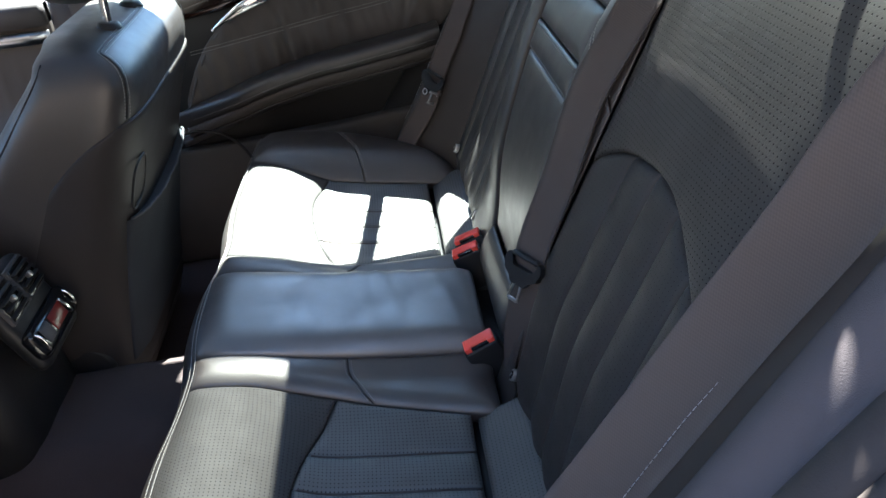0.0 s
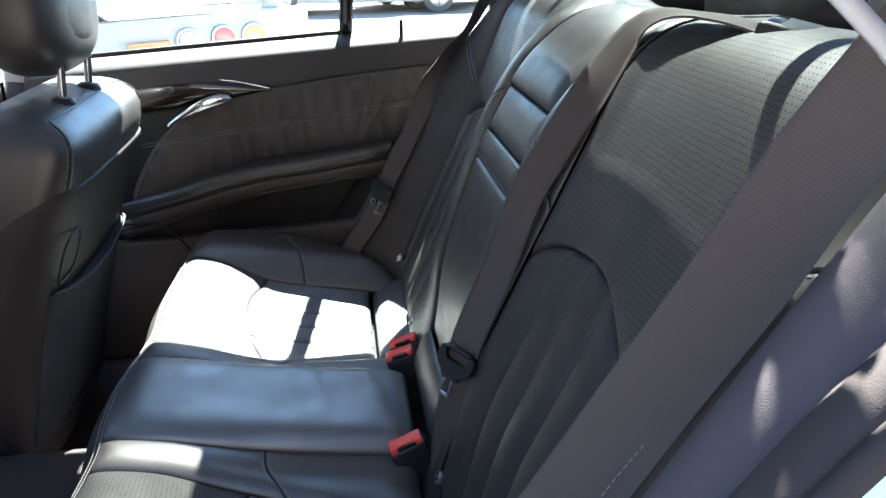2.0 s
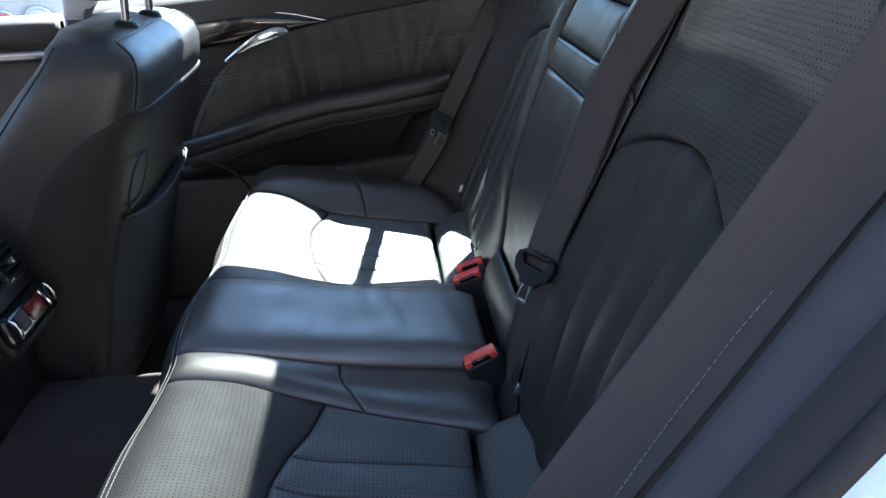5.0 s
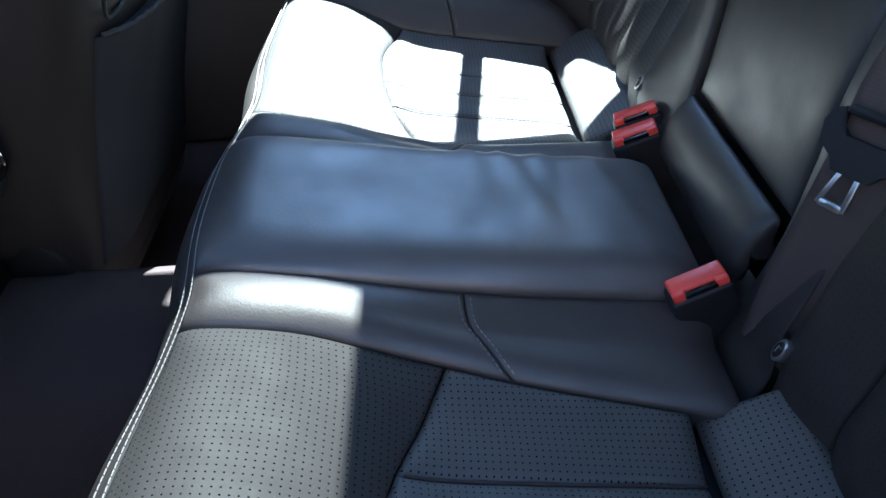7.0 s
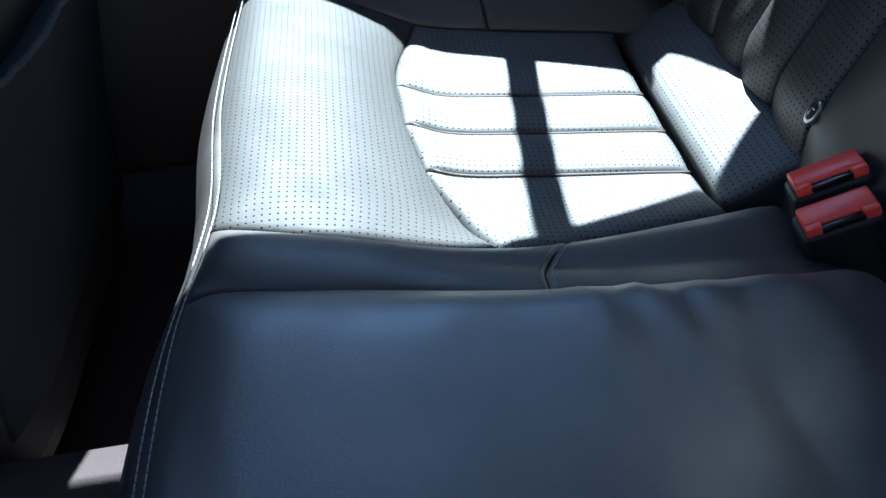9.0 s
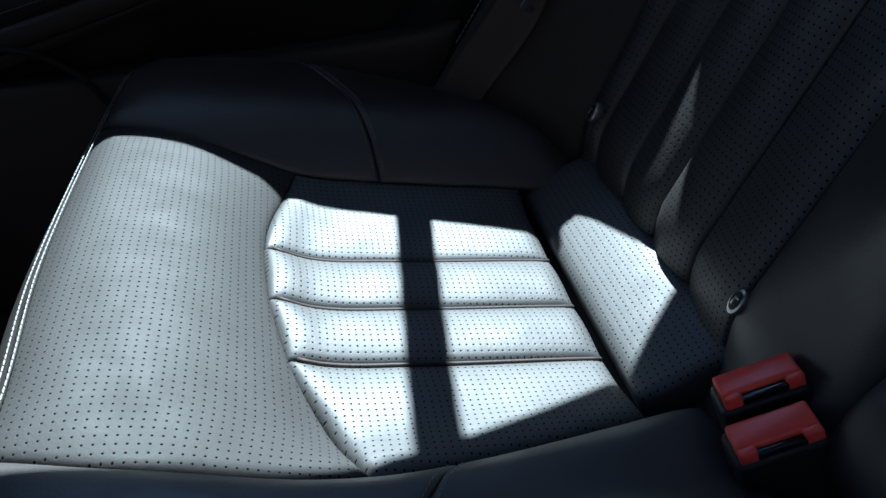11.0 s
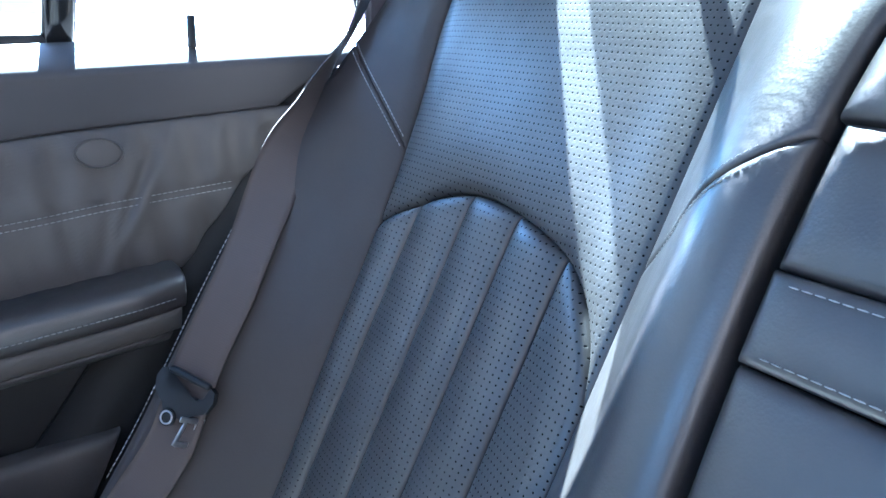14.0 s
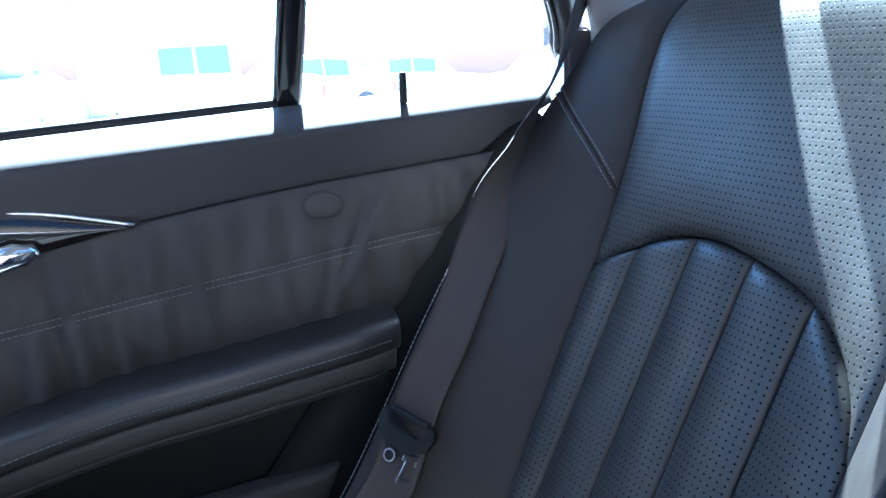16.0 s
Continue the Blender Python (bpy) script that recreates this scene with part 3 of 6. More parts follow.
backrest = empty("rear_seat_back_unit", "black leather rear backrest with arched fluted inserts and perforated shoulders", "car seat")
for side in (-1.0, 1.0):
    def upper(u, v):
        w0 = lerp(0.197, 0.496, u)
        s = lerp(arch_of(w0, side), TOP_S, v)
        w = lerp(0.197, seam_wing(s), u)
        return on_back(side * w, s, seat_h(w, s, side) + 0.006 * math.sin(math.pi * u))
    panel("shoulder_panel", upper, 40, 44, LEATHER_PERF_NEAR if side < 0 else LEATHER_PERF_BACK, backrest, 0.007, 0.006, 0.04, uv=back_uv)
    cuts = (0.199, 0.268, 0.328, 0.388, 0.448, 0.494)
    for k in range(5):
        def rib(u, v, a=cuts[k], b=cuts[k + 1], last=(k == 4)):
            w0 = lerp(a, b, u)
            s = lerp(0.345, arch_of(w0, side), v)
            w = lerp(a, min(b, seam_wing(s)) if last else b, u)
            return on_back(side * w, s, seat_h(w, s, side) - 0.002)
        panel("backrest_flute", rib, 14, 40, LEATHER_PERF_SHADED if side < 0 else LEATHER_PERF_BACK, backrest, 0.0045, 0.0, 0.05, 0.015, 0.009, uv=back_uv)
    def wing_seam(u):
        return lerp(0.768, 0.842, min(1.0, u / 0.62) ** 0.8)
    def wing(u, v, top):
        s = lerp(wing_seam(u), TOP_S - 0.07, v) if top else lerp(0.345, wing_seam(u), v)
        a, (b, top_h) = seam_wing(s), wing_rim(s, side)
        if u < 0.62:
            t = u / 0.62
            return on_back(side * lerp(a, b, t), s, wing_h(t, s, side))
        t = (u - 0.62) / 0.38
        p, n = on_back(side * lerp(b, b + 0.045, t ** 0.7), s, top_h - 0.15 * t)
        return p, Vector((n.x * (1 - t), side * t, n.z * (1 - t))).normalized()
    for top in (False, True):
        panel("side_wing", lambda u, v, k=top: wing(u, v, k), 44, 40, LEATHER_SIDE, backrest, 0.003, 0.005, 0.03, edges="ltb", full="lt" if top else "lb")
    for off in (-0.0042, 0.0042):
        row = []
        for i in range(31):
            t = lerp(0.04, 0.96, i / 30)
            s = wing_seam(t * 0.62) + off
            a, b = seam_wing(s), wing_rim(s, side)[0]
            k = min(1.0, 0.62 * t * (b - a + 0.16) / 0.03)
            p, n = on_back(side * lerp(a, b, t), s, wing_h(t, s, side) + 0.005 * (1 - (1 - k) ** 2) + 0.0002)
            row.append((p, n))
        stitches("wing_seam_thread", [row], backrest, length=0.0034, gap=0.0012, thick=0.0005)
    row = []
    for i in range(61):
        s = lerp(0.42, 0.73, i / 60)
        b, top_h = wing_rim(s, side)
        p, n = on_back(side * (b + 0.004), s, top_h + 0.003)
        row.append((p, (n + Vector((0, side * 0.7, 0))).normalized()))
    stitches("wing_edge_thread", [row], backrest, thick=0.0003)
    def rail_seam(u):
        return lerp(0.812, 0.742, u)
    def rail(u, v, top):
        s = lerp(rail_seam(u), TOP_S, v) if top else lerp(0.345, rail_seam(u), v)
        w = lerp(0.112, 0.198, u)
        h = rail_h(u, s, side)
        p, n = on_back(CENTRE * (1 - u) + side * w, s, h)
        k = smooth(0.5, 1.0, u)
        return p, Vector((n.x * (1 - 0.6 * k), side * 0.8 * k, n.z * (1 - 0.6 * k))).normalized()
    for top in (False, True):
        panel("centre_rail", lambda u, v, k=top: rail(u, v, k), 22, 36, LEATHER, backrest, 0.0035, 0.004, 0.02, full="lrt" if top else "lrb")
    rows = []
    for off in (-0.0048, 0.0048):
        row = []
        for i in range(21):
            t = i / 20
            u = lerp(0.06, 0.9, t)
            s = rail_seam(u) + off
            h = rail_h(u, s, side)
            p, n = on_back(CENTRE * (1 - u) + side * lerp(0.112, 0.198, u), s, h)
            k = smooth(0.5, 1.0, u)
            n = Vector((n.x * (1 - 0.6 * k), side * 0.8 * k, n.z * (1 - 0.6 * k))).normalized()
            q = min(1.0, min(u, 1 - u) * 0.086 / 0.02)
            row.append((p + n * (0.004 * (1 - (1 - q) ** 2) + ((0.0008 if side < 0 else -0.0004) if off > 0 else 0.0002)), n))
        rows.append(row)
    stitches("rail_seam_thread", rows, backrest, length=0.0032, gap=0.0012, thick=0.0004)


def centre_panel(name, s0, s1, extra=0.0, r=0.008, puff=0.008, label=""):
    def f(u, v):
        s = lerp(s0, s1, v)
        return on_back(CENTRE + lerp(-0.110, 0.110, u), s, centre_h(s) + 0.002 + extra - 0.010 * smooth(0.82, 0.98, s) * smooth(0.6, 0.0, u))
    return panel(name, f, 26, 26, LEATHER, backrest, r, puff, 0.03, label=label)


centre_panel("centre_headrest", 0.8210, TOP_S, 0.0, 0.0045)
rest = empty("fold_down_armrest", "black leather fold-down centre armrest closed into the backrest", "armrest")
for s0, s1, extra, puff in ((0.760, 0.820, -0.002, 0.004), (0.722, 0.759, 0.0, 0.003), (0.470, 0.721, -0.002, 0.003)):
    def f(u, v):
        s = lerp(s0, s1, v)
        return on_back(CENTRE + lerp(-0.106, 0.106, u), s, centre_h(s) + 0.002 + extra)
    panel("armrest_panel", f, 26, 18, LEATHER, rest, 0.003, puff, 0.02)
for s in (0.754, 0.726):
    stitches("armrest_thread", [[on_back(CENTRE + lerp(-0.10, 0.10, i / 40), s, centre_h(s) + 0.0046) for i in range(41)]], rest)


def lower_roll(u, v):
    a = lerp(-0.4, math.pi * 0.9, v)
    s = 0.438
    p, n = on_back(CENTRE + lerp(-0.100, 0.112, u), s, 0.000)
    t = Vector((-n.z, 0, n.x)) * -1
    q = p + n * 0.013 * math.sin(a) + t * 0.034 * -math.cos(a)
    return q, (n * math.sin(a) + t * -math.cos(a)).normalized()


panel("lower_roll", lower_roll, 24, 18, LEATHER, backrest, 0.006, 0.003, 0.02)
# foam core behind the covers
bm = bmesh.new()
lean = pose(0, 0, 0, 0, 90 - math.degrees(SLOPE), 0)
box(bm, (0.05, 1.30, 0.54), Matrix.Translation((0.155, 0, 0.62)) @ lean, 0.01)
part("backrest_shell", bm, PLASTIC, backrest)
for y, s in ((-0.205, 0.420), (0.198, 0.430), (0.449, 0.440), (-0.487, 0.424)):
    clip = empty("child_seat_anchor_button", "small round grey anchor button in the backrest crease", "button", "anchor buttons")
    p, n = on_back(y, s, 0.004 if abs(y) < 0.3 else 0.010)
    m = Matrix.Translation(p + n * 0.006) @ n.to_track_quat("Z", "Y").to_matrix().to_4x4()
    part("rim", turned(0.0074, 0.009, m @ Matrix.Diagonal((0.8, 1.25, 1, 1)), 24, 0.0015), STEEL, clip, "pale grey rim")
    part("cap", turned(0.0052, 0.0105, m @ Matrix.Diagonal((0.8, 1.25, 1, 1)), 24, 0.001), PLASTIC, clip)
    bm = bmesh.new()
    box(bm, (0.0012, 0.006, 0.0116), m @ pose(-0.001, 0, 0), 0.0003)
    box(bm, (0.003, 0.0012, 0.0116), m @ pose(0.001, 0.0026, 0), 0.0003)
    part("pictogram", bm, STEEL, clip)


# ---- belts and buckles ----
WIDE = 0.047


def ribbon(name, pts, across, parent, n=40, width=WIDE, thick=0.0013, label=""):
    """A flat strap through the places, its width along the vectors given (one a place)."""
    path = spline(pts, n)
    ks = [i / (len(across) - 1) for i in range(len(across))]
    fs = [curve1([(k, a[j]) for k, a in zip(ks, across)]) for j in range(3)]
    verts, faces, uvs, run = [], [], [], 0.0
    cols = 8
    for i, p in enumerate(path):
        d = (path[min(i + 1, n)] - path[max(i - 1, 0)]).normalized()
        a = Vector([f(i / n) for f in fs])
        a = (a - d * a.dot(d)).normalized()
        nn = a.cross(d).normalized()
        run += (p - path[i - 1]).length if i else 0
        for k in range(cols + 1):
            t = k / cols - 0.5
            rim = thick * (0.5 + 0.35 * (abs(t) > 0.42))
            verts += [p + a * t * width + nn * rim, p + a * t * width - nn * rim]
            uvs += [(t * width, run)] * 2
    c = 2 * (cols + 1)
    for i in range(n):
        for k in range(cols):
            q = i * c + 2 * k
            faces += [(q, q + 2, q + c + 2, q + c), (q + 1, q + c + 1, q + c + 3, q + 3)]
        for q in (i * c, i * c + 2 * cols):
            faces.append((q, q + 1, q + c + 1, q + c))
    return link(name, verts, faces, WEBBING, parent, label, uvs)


def latch(parent, m, twist=0.0):
    """Belt guide with tongue; the strap runs along the local y axis, the tongue hangs to -y."""
    m = m @ Matrix.Diagonal((0.80, 0.86, 0.9, 1))
    bm = bmesh.new()
    outline = [(-0.036, 0.020), (-0.039, 0.010), (-0.034, -0.004), (-0.020, -0.012), (-0.014, -0.020), (0.014, -0.020), (0.020, -0.012), (0.034, -0.004), (0.039, 0.010), (0.036, 0.020), (0.029, 0.023), (0.026, 0.010), (0.018, 0.005), (-0.018, 0.005), (-0.026, 0.010), (-0.029, 0.023)]
    for z0 in (-0.0015, 0.0065):
        ring_ = [bm.verts.new(m @ Vector((x_, y_, z0))) for x_, y_ in outline]
        if z0 < 0:
            first = ring_
    bm.faces.new(first[::-1])
    bm.faces.new(ring_)
    for i_ in range(len(outline)):
        j_ = (i_ + 1) % len(outline)
        bm.faces.new((first[i_], first[j_], ring_[j_], ring_[i_]))
    bmesh.ops.triangulate(bm, faces=[f_ for f_ in bm.faces if len(f_.verts) > 4])
    box(bm, (0.056, 0.007, 0.010), m @ pose(0, 0.0225, 0.004), 0.003, 3)
    part("guide", bm, PLASTIC, parent, "black plastic belt guide")
    m = m @ pose(0.018 if twist else 0.0, 0, 0, 0, twist, 0)
    bm = bmesh.new()
    for sx in (-1, 1):
        box(bm, (0.0045, 0.030, 0.0022), m @ pose(sx * 0.0085, -0.030, 0.004, 0, 0, sx * 7), 0.0008)
    box(bm, (0.019, 0.006, 0.0022), m @ pose(0, -0.043, 0.004), 0.0008)
    box(bm, (0.030, 0.006, 0.0022), m @ pose(0, -0.0165, 0.004), 0.0008)
    part("tongue", bm, STEEL, parent, "slotted steel tongue")


def wing_point(side, s, q, lift):
    a, b = seam_wing(s), wing_rim(s, side)[0]
    p, n = on_back(side * lerp(a, b, q), s, wing_h(q, s, side) + 0.007 + lift)
    return p


for side in (-1.0, 1.0):
    belt = empty("outer_seat_belt", "dark grey webbing seat belt lying over the side of the backrest", "seat belt", "rear seat belts")
    low, high = Vector((-0.030, side * 0.562, 0.545)), wing_point(side, 0.66, 0.72, 0.008)
    if side < 0:
        low = Vector((-0.088, -0.584, 0.512))
    def over(z_, q):
        return (wing_point(side, z_, q - 0.1, 0.008) - wing_point(side, z_, q + 0.1, 0.008)).normalized()
    if side > 0:
        # pulled taut between the pillar and the rim, turning over on its way
        pts = [(0.250, 0.715, 0.985), (0.210, 0.668, 0.937), (0.166, 0.636, 0.874), (0.111, 0.594, 0.812), (0.096, 0.589, 0.787), (0.068, 0.581, 0.742), (0.017, 0.569, 0.638), (-0.014, 0.567, 0.580), low, wing_point(side, 0.470, 0.66, 0.010), wing_point(side, 0.405, 0.74, 0.010), wing_point(side, 0.350, 0.80, 0.006)]
        acr = [Vector((0.6, 0.7, -0.3)), Vector((0.52, 0.72, -0.42)), Vector((0.46, 0.82, -0.3)), Vector((0.42, 0.90, -0.1)), Vector((0.66, 0.50, -0.45)), Vector((0.74, -0.45, -0.35)), over(0.60, 0.67), over(0.58, 0.67)] + [over(0.54, 0.6)] * 4
    else:
        # drawn straight down over the rim of the wing
        pts = [(0.205, -0.640, 1.050), (0.176, -0.616, 0.979), (0.150, -0.613, 0.940), (0.129, -0.612, 0.907), (0.108, -0.607, 0.861), (0.070, -0.596, 0.786), (0.016, -0.591, 0.692), (-0.042, -0.588, 0.598), low, (-0.120, -0.600, 0.420)]
        acr = [Vector((-0.82, 0.53, 0.15))] * 2 + [Vector((-0.82, 0.53, 0.22))] * 3 + [Vector((-0.76, 0.55, 0.34))] * 3 + [Vector((-0.6, 0.75, 0.3)), Vector((-0.3, 0.9, 0.2))]
    ribbon("webbing", pts, acr, belt, 70, WIDE if side > 0 else 0.052)
    y = (high - low).normalized()
    x = over(0.54, 0.6)
    x = (x - y * x.dot(y)).normalized() * side
    z = x.cross(y)
    if z.x > 0:
        x, z = -x, -z
    m = Matrix.Translation(low + z * 0.004) @ Matrix((x, y, z)).transposed().to_4x4()
    latch(belt, m, 65.0)
    part("stop_button", turned(0.0080, 0.004, m @ pose(-0.004, -0.020, 0.0065), 20, 0.0012), PLASTIC, belt, "round black stop button")
    ring = [m @ Vector((-0.004 + 0.0056 * math.cos(a), -0.020 + 0.0056 * math.sin(a), 0.0088)) for a in [2 * math.pi * i / 32 for i in range(33)]]
    sweep("button_ring", ring, ring_shape(0.0009, 6), STEEL, belt, "pale ring", z)

belt = empty("centre_seat_belt", "dark grey webbing centre seat belt hanging down the backrest", "seat belt", "rear seat belts")
def rail_point(s, y, h):
    return on_back(y, s, h)[0]
pts = [(0.300, -0.330, 0.940), (0.252, -0.290, 0.959), (0.226, -0.232, 0.960), (0.203, -0.185, 0.945), (0.185, -0.175, 0.922), (0.156, -0.183, 0.883), (0.124, -0.181, 0.829), (0.095, -0.176, 0.775), (0.059, -0.181, 0.677), (0.029, -0.184, 0.606), rail_point(0.550, -0.192, 0.046), (0.000, -0.186, 0.462), (-0.006, -0.180, 0.395)]
acr = [Vector((0.7, 0.7, 0)), Vector((0.75, 0.65, 0)), Vector((0.5, 0.8, 0)), Vector((-0.1, 0.95, 0.2))] + [Vector((-0.45, 0.87, 0.2))] * 6 + [Vector((-0.5, 0.86, 0)), Vector((-0.5, 0.86, 0)), Vector((-0.4, 0.9, 0))]
ribbon("webbing", pts, acr, belt, 60, 0.049)
a, b = rail_point(0.550, -0.192, 0.049), Vector((0.053, -0.184, 0.668))
y = (b - a).normalized()
x = Vector((0.5, -0.86, 0)).normalized()
z = x.cross(y).normalized()
m = Matrix.Translation(a + z * 0.003) @ Matrix((x, y, z)).transposed().to_4x4()
latch(belt, m)


def buckle(at, turn, tip, two=False, label=""):
    th = empty("belt_buckle", label, "belt buckle", "belt buckles")
    m = Matrix.Translation(at) @ pose(0, 0, 0, 0, tip, turn)
    for k in ((0, 1) if two else (0,)):
        q = m @ pose(0.006 * k, 0.032 * k, 0.003 * k, -8 * k, 0, 0)
        part("casing", boxed((0.050, 0.026, 0.070), q @ pose(0, 0, -0.0385), 0.004, 3), PLASTIC, th, "black plastic casing")
        bm = bmesh.new()
        box(bm, (0.044, 0.0175, 0.008), q @ pose(0, 0.0012, 0.0), 0.0022, 3)
        box(bm, (0.010, 0.006, 0.008), q @ pose(-0.017, -0.0088, -0.0004), 0.0016, 2)
        box(bm, (0.010, 0.006, 0.008), q @ pose(0.017, -0.0088, -0.0004), 0.0016, 2)
        part("release_button", bm, RED, th, "red release button")
        part("tongue_slot", boxed((0.026, 0.0055, 0.004), q @ pose(0, -0.0092, -0.0010), 0.001), GLOSS, th, "dark tongue slot")
    return th


buckle((-0.045, -0.127, 0.425), 4, -22, False, "single seat belt buckle with a red release button on the cushion")
buckle((-0.034, 0.108, 0.425), -6, -22, True, "pair of seat belt buckles with red release buttons")


# ---- far rear door ----
def line(x0, z0, x1, z1):
    return lambda x: z0 + (z1 - z0) * (x - x0) / (x1 - x0)


sill_z = line(-0.356, 0.826, 0.167, 0.864)
seam_z = curve1([(-0.80, 0.660), (-0.6, 0.690), (-0.45, 0.716), (-0.255, 0.742), (-0.1, 0.764), (0.15, 0.790)])
rest_top = curve1([(-0.80, 0.445), (-0.60, 0.495), (-0.4, 0.560), (-0.28, 0.588), (-0.2, 0.598), (-0.1, 0.612), (0.0, 0.626), (0.1, 0.636)])
rest_low = lambda x: rest_top(x) - 0.034
end_x = lambda z: 0.0 + 0.72 * (z - 0.6)
FRONT_X = -0.74
INWARD = Vector((0, -1, 0))
door = empty("rear_door", "dark leather rear door trim with pleated insert, armrest and chrome handle, closed", "car door")


def door_panel(name, low, high, depth, mat, nu=60, nv=20, r=0.005, puff=0.0, bow=0.0, extra=None, label="", reach=0.04, start=lambda z: FRONT_X):
    def f(u, v):
        x0, x1 = start(lerp(low(-0.3), high(-0.3), v)), 0.05
        for _ in range(4):
            x1 = end_x(lerp(low(x1), high(x1), v))
        x = lerp(x0, x1, u)
        z = lerp(low(x), high(x), v)
        y = depth(x, z, v) - bow * math.sin(math.pi * v)
        if extra:
            y -= extra(x, z, u, v)
        return Vector((x, y, z)), INWARD.copy()
    return panel(name, f, nu, nv, mat, door, r, puff, reach, label=label)


def upper(u, v):
    z0 = lerp(seam_z(-0.1), sill_z(-0.1), min(v / 0.72, 1.0))
    x = lerp(FRONT_X, end_x(z0) + 0.024 * smooth(0.3, 0.75, v), u)
    zl, zh = seam_z(x), sill_z(x)
    if v < 0.72:
        t = v / 0.72
        return Vector((x, lerp(0.722, 0.704, t ** 0.7), lerp(zl, zh - 0.026, t))), Vector((0, -1, 0.1)).normalized()
    t = (v - 0.72) / 0.28
    a = t * math.pi / 2
    return Vector((x, 0.704 + 0.054 * t ** 1.25, zh - 0.026 + 0.028 * (1 - (1 - t) ** 1.7))), Vector((0, -math.cos(a), math.sin(a)))


panel("upper_trim", upper, 60, 36, SOFT, door, 0.004)


def pleat(x, z, u, v):
    fold = math.sin(x * 2 * math.pi / 0.042 + 0.9 * math.sin(9 * z) + 1.4 * noise.noise(Vector((x * 7, z * 5, 1.0))) + (z - 0.66) * 16)
    amp = 0.0023 + 0.0060 * max(0.0, noise.noise(Vector((x * 5, z * 9, 7.0))) + 0.35)
    amp *= lerp(1.0, 0.75, smooth(-0.15, 0.05, x))
    crease = 0.0
    for x0, z0, lean_, deep in ((-0.035, 0.70, -0.42, 0.0045), (-0.062, 0.67, -0.18, 0.0035), (-0.10, 0.66, 0.12, 0.0040), (-0.15, 0.665, 0.2, 0.0032), (-0.205, 0.65, 0.16, 0.0040), (-0.27, 0.64, 0.22, 0.0036), (-0.33, 0.63, 0.15, 0.0040)):
        q = (x - x0 - lean_ * (z0 - z)) / 0.006
        crease += 1.5 * deep * (0.9 * math.exp(-((q - 1.6) / 1.6) ** 2) - math.exp(-q * q)) * math.exp(-((z - z0) / 0.045) ** 2)
    d = abs(z - stitch_z(x))
    return crease + amp * fold * smooth(0.0, 0.1, v) * smooth(1.0, 0.85, v) * (0.45 + 0.55 * smooth(0.0, 0.02, d)) - 0.003 * math.exp(-(d / 0.004) ** 2)


insert_start = curve1([(0.565, -0.585), (0.60, -0.565), (0.65, -0.525), (0.69, -0.475), (0.715, -0.41), (0.735, -0.30)])
stitch_z = curve1([(-0.75, 0.60), (-0.392, 0.646), (-0.234, 0.668), (-0.127, 0.681), (-0.061, 0.691), (0.075, 0.707)])
door_panel("pleated_insert", lambda x: rest_top(x) - 0.012, seam_z, lambda x, z, v: lerp(0.728, 0.720, v), LEATHER_DOOR, 170, 44, 0.004, 0.004, 0.004, pleat, "dark pleated soft leather insert", start=insert_start)
def bowl(u, v):
    z0 = lerp(rest_top(-0.3), seam_z(-0.3), v)
    x = lerp(FRONT_X, insert_start(z0) + 0.004, u)
    return Vector((x, 0.729, lerp(rest_top(x) - 0.012, seam_z(x), v))), INWARD.copy()


panel("handle_bowl", bowl, 30, 24, PLASTIC, door, 0.004, label="smooth black panel round the inner handle")
edge = [bowl(1.0, i / 30)[0] + Vector((0.002, -0.008, 0)) for i in range(31)]
sweep("insert_piping", edge, ring_shape(0.003, 8), LEATHER, door, "", INWARD)
rows = []
for off in (-0.0034, 0.0034):
    rows.append([(Vector((x, 0.7145, stitch_z(x) + off)), INWARD) for x in [lerp(-0.53, 0.064, i / 120) for i in range(121)]])
stitches("insert_thread", rows, door, thick=0.0005)


def rest_depth(x):
    return lerp(0.012, 0.062, smooth(-0.60, -0.42, x)) * lerp(1.0, 0.90, smooth(-0.05, 0.0, x))


def rest(u, v):
    x = lerp(-0.60, 0.0, u)
    g = curve1([(0.0, 0.0), (0.35, 0.55), (0.55, 0.86), (0.68, 0.97), (0.80, 1.0), (0.92, 0.96), (1.0, 0.90)])(v)
    h = curve1([(0.0, 0.0), (0.35, 0.002), (0.55, -0.001), (0.68, -0.007), (0.80, -0.018), (0.92, -0.029), (1.0, -0.034)])(v)
    a = max(0.0, min(1.0, (v - 0.3) / 0.5)) * math.pi / 2
    return Vector((x, 0.724 - rest_depth(x) * g, rest_top(x) + h)), Vector((0, -math.sin(a), math.cos(a))).normalized()


panel("armrest", rest, 60, 30, LEATHER, door, 0.003, 0.002, 0.012, edges="lr", label="padded black leather door armrest")
row = []
for i in range(101):
    x = lerp(-0.56, -0.01, i / 100)
    row.append((Vector((x, 0.7235 - rest_depth(x) - 0.0022, rest_top(x) - 0.021)), INWARD))
stitches("armrest_thread", [row], door, thick=0.0005)


def under(u, v):
    """Upright leather face below the armrest's pad."""
    x = lerp(-0.58, -0.004, u)
    return Vector((x, 0.724 - rest_depth(x) * lerp(0.93, 0.80, v), lerp(rest_low(x) - 0.0005, rest_low(x) - 0.026, v))), Vector((0, -1, -0.1)).normalized()


panel("armrest_face", under, 50, 10, LEATHER_DOOR, door, 0.003, 0.003, 0.012, label="dark brown leather face under the armrest")


def pull(u, v):
    x = lerp(-0.60, -0.012, u)
    return Vector((x, 0.724 - rest_depth(x) * lerp(0.74, 0.40, v), rest_low(x) - 0.028 - 0.016 * v)), Vector((0, -1, -0.2)).normalized()


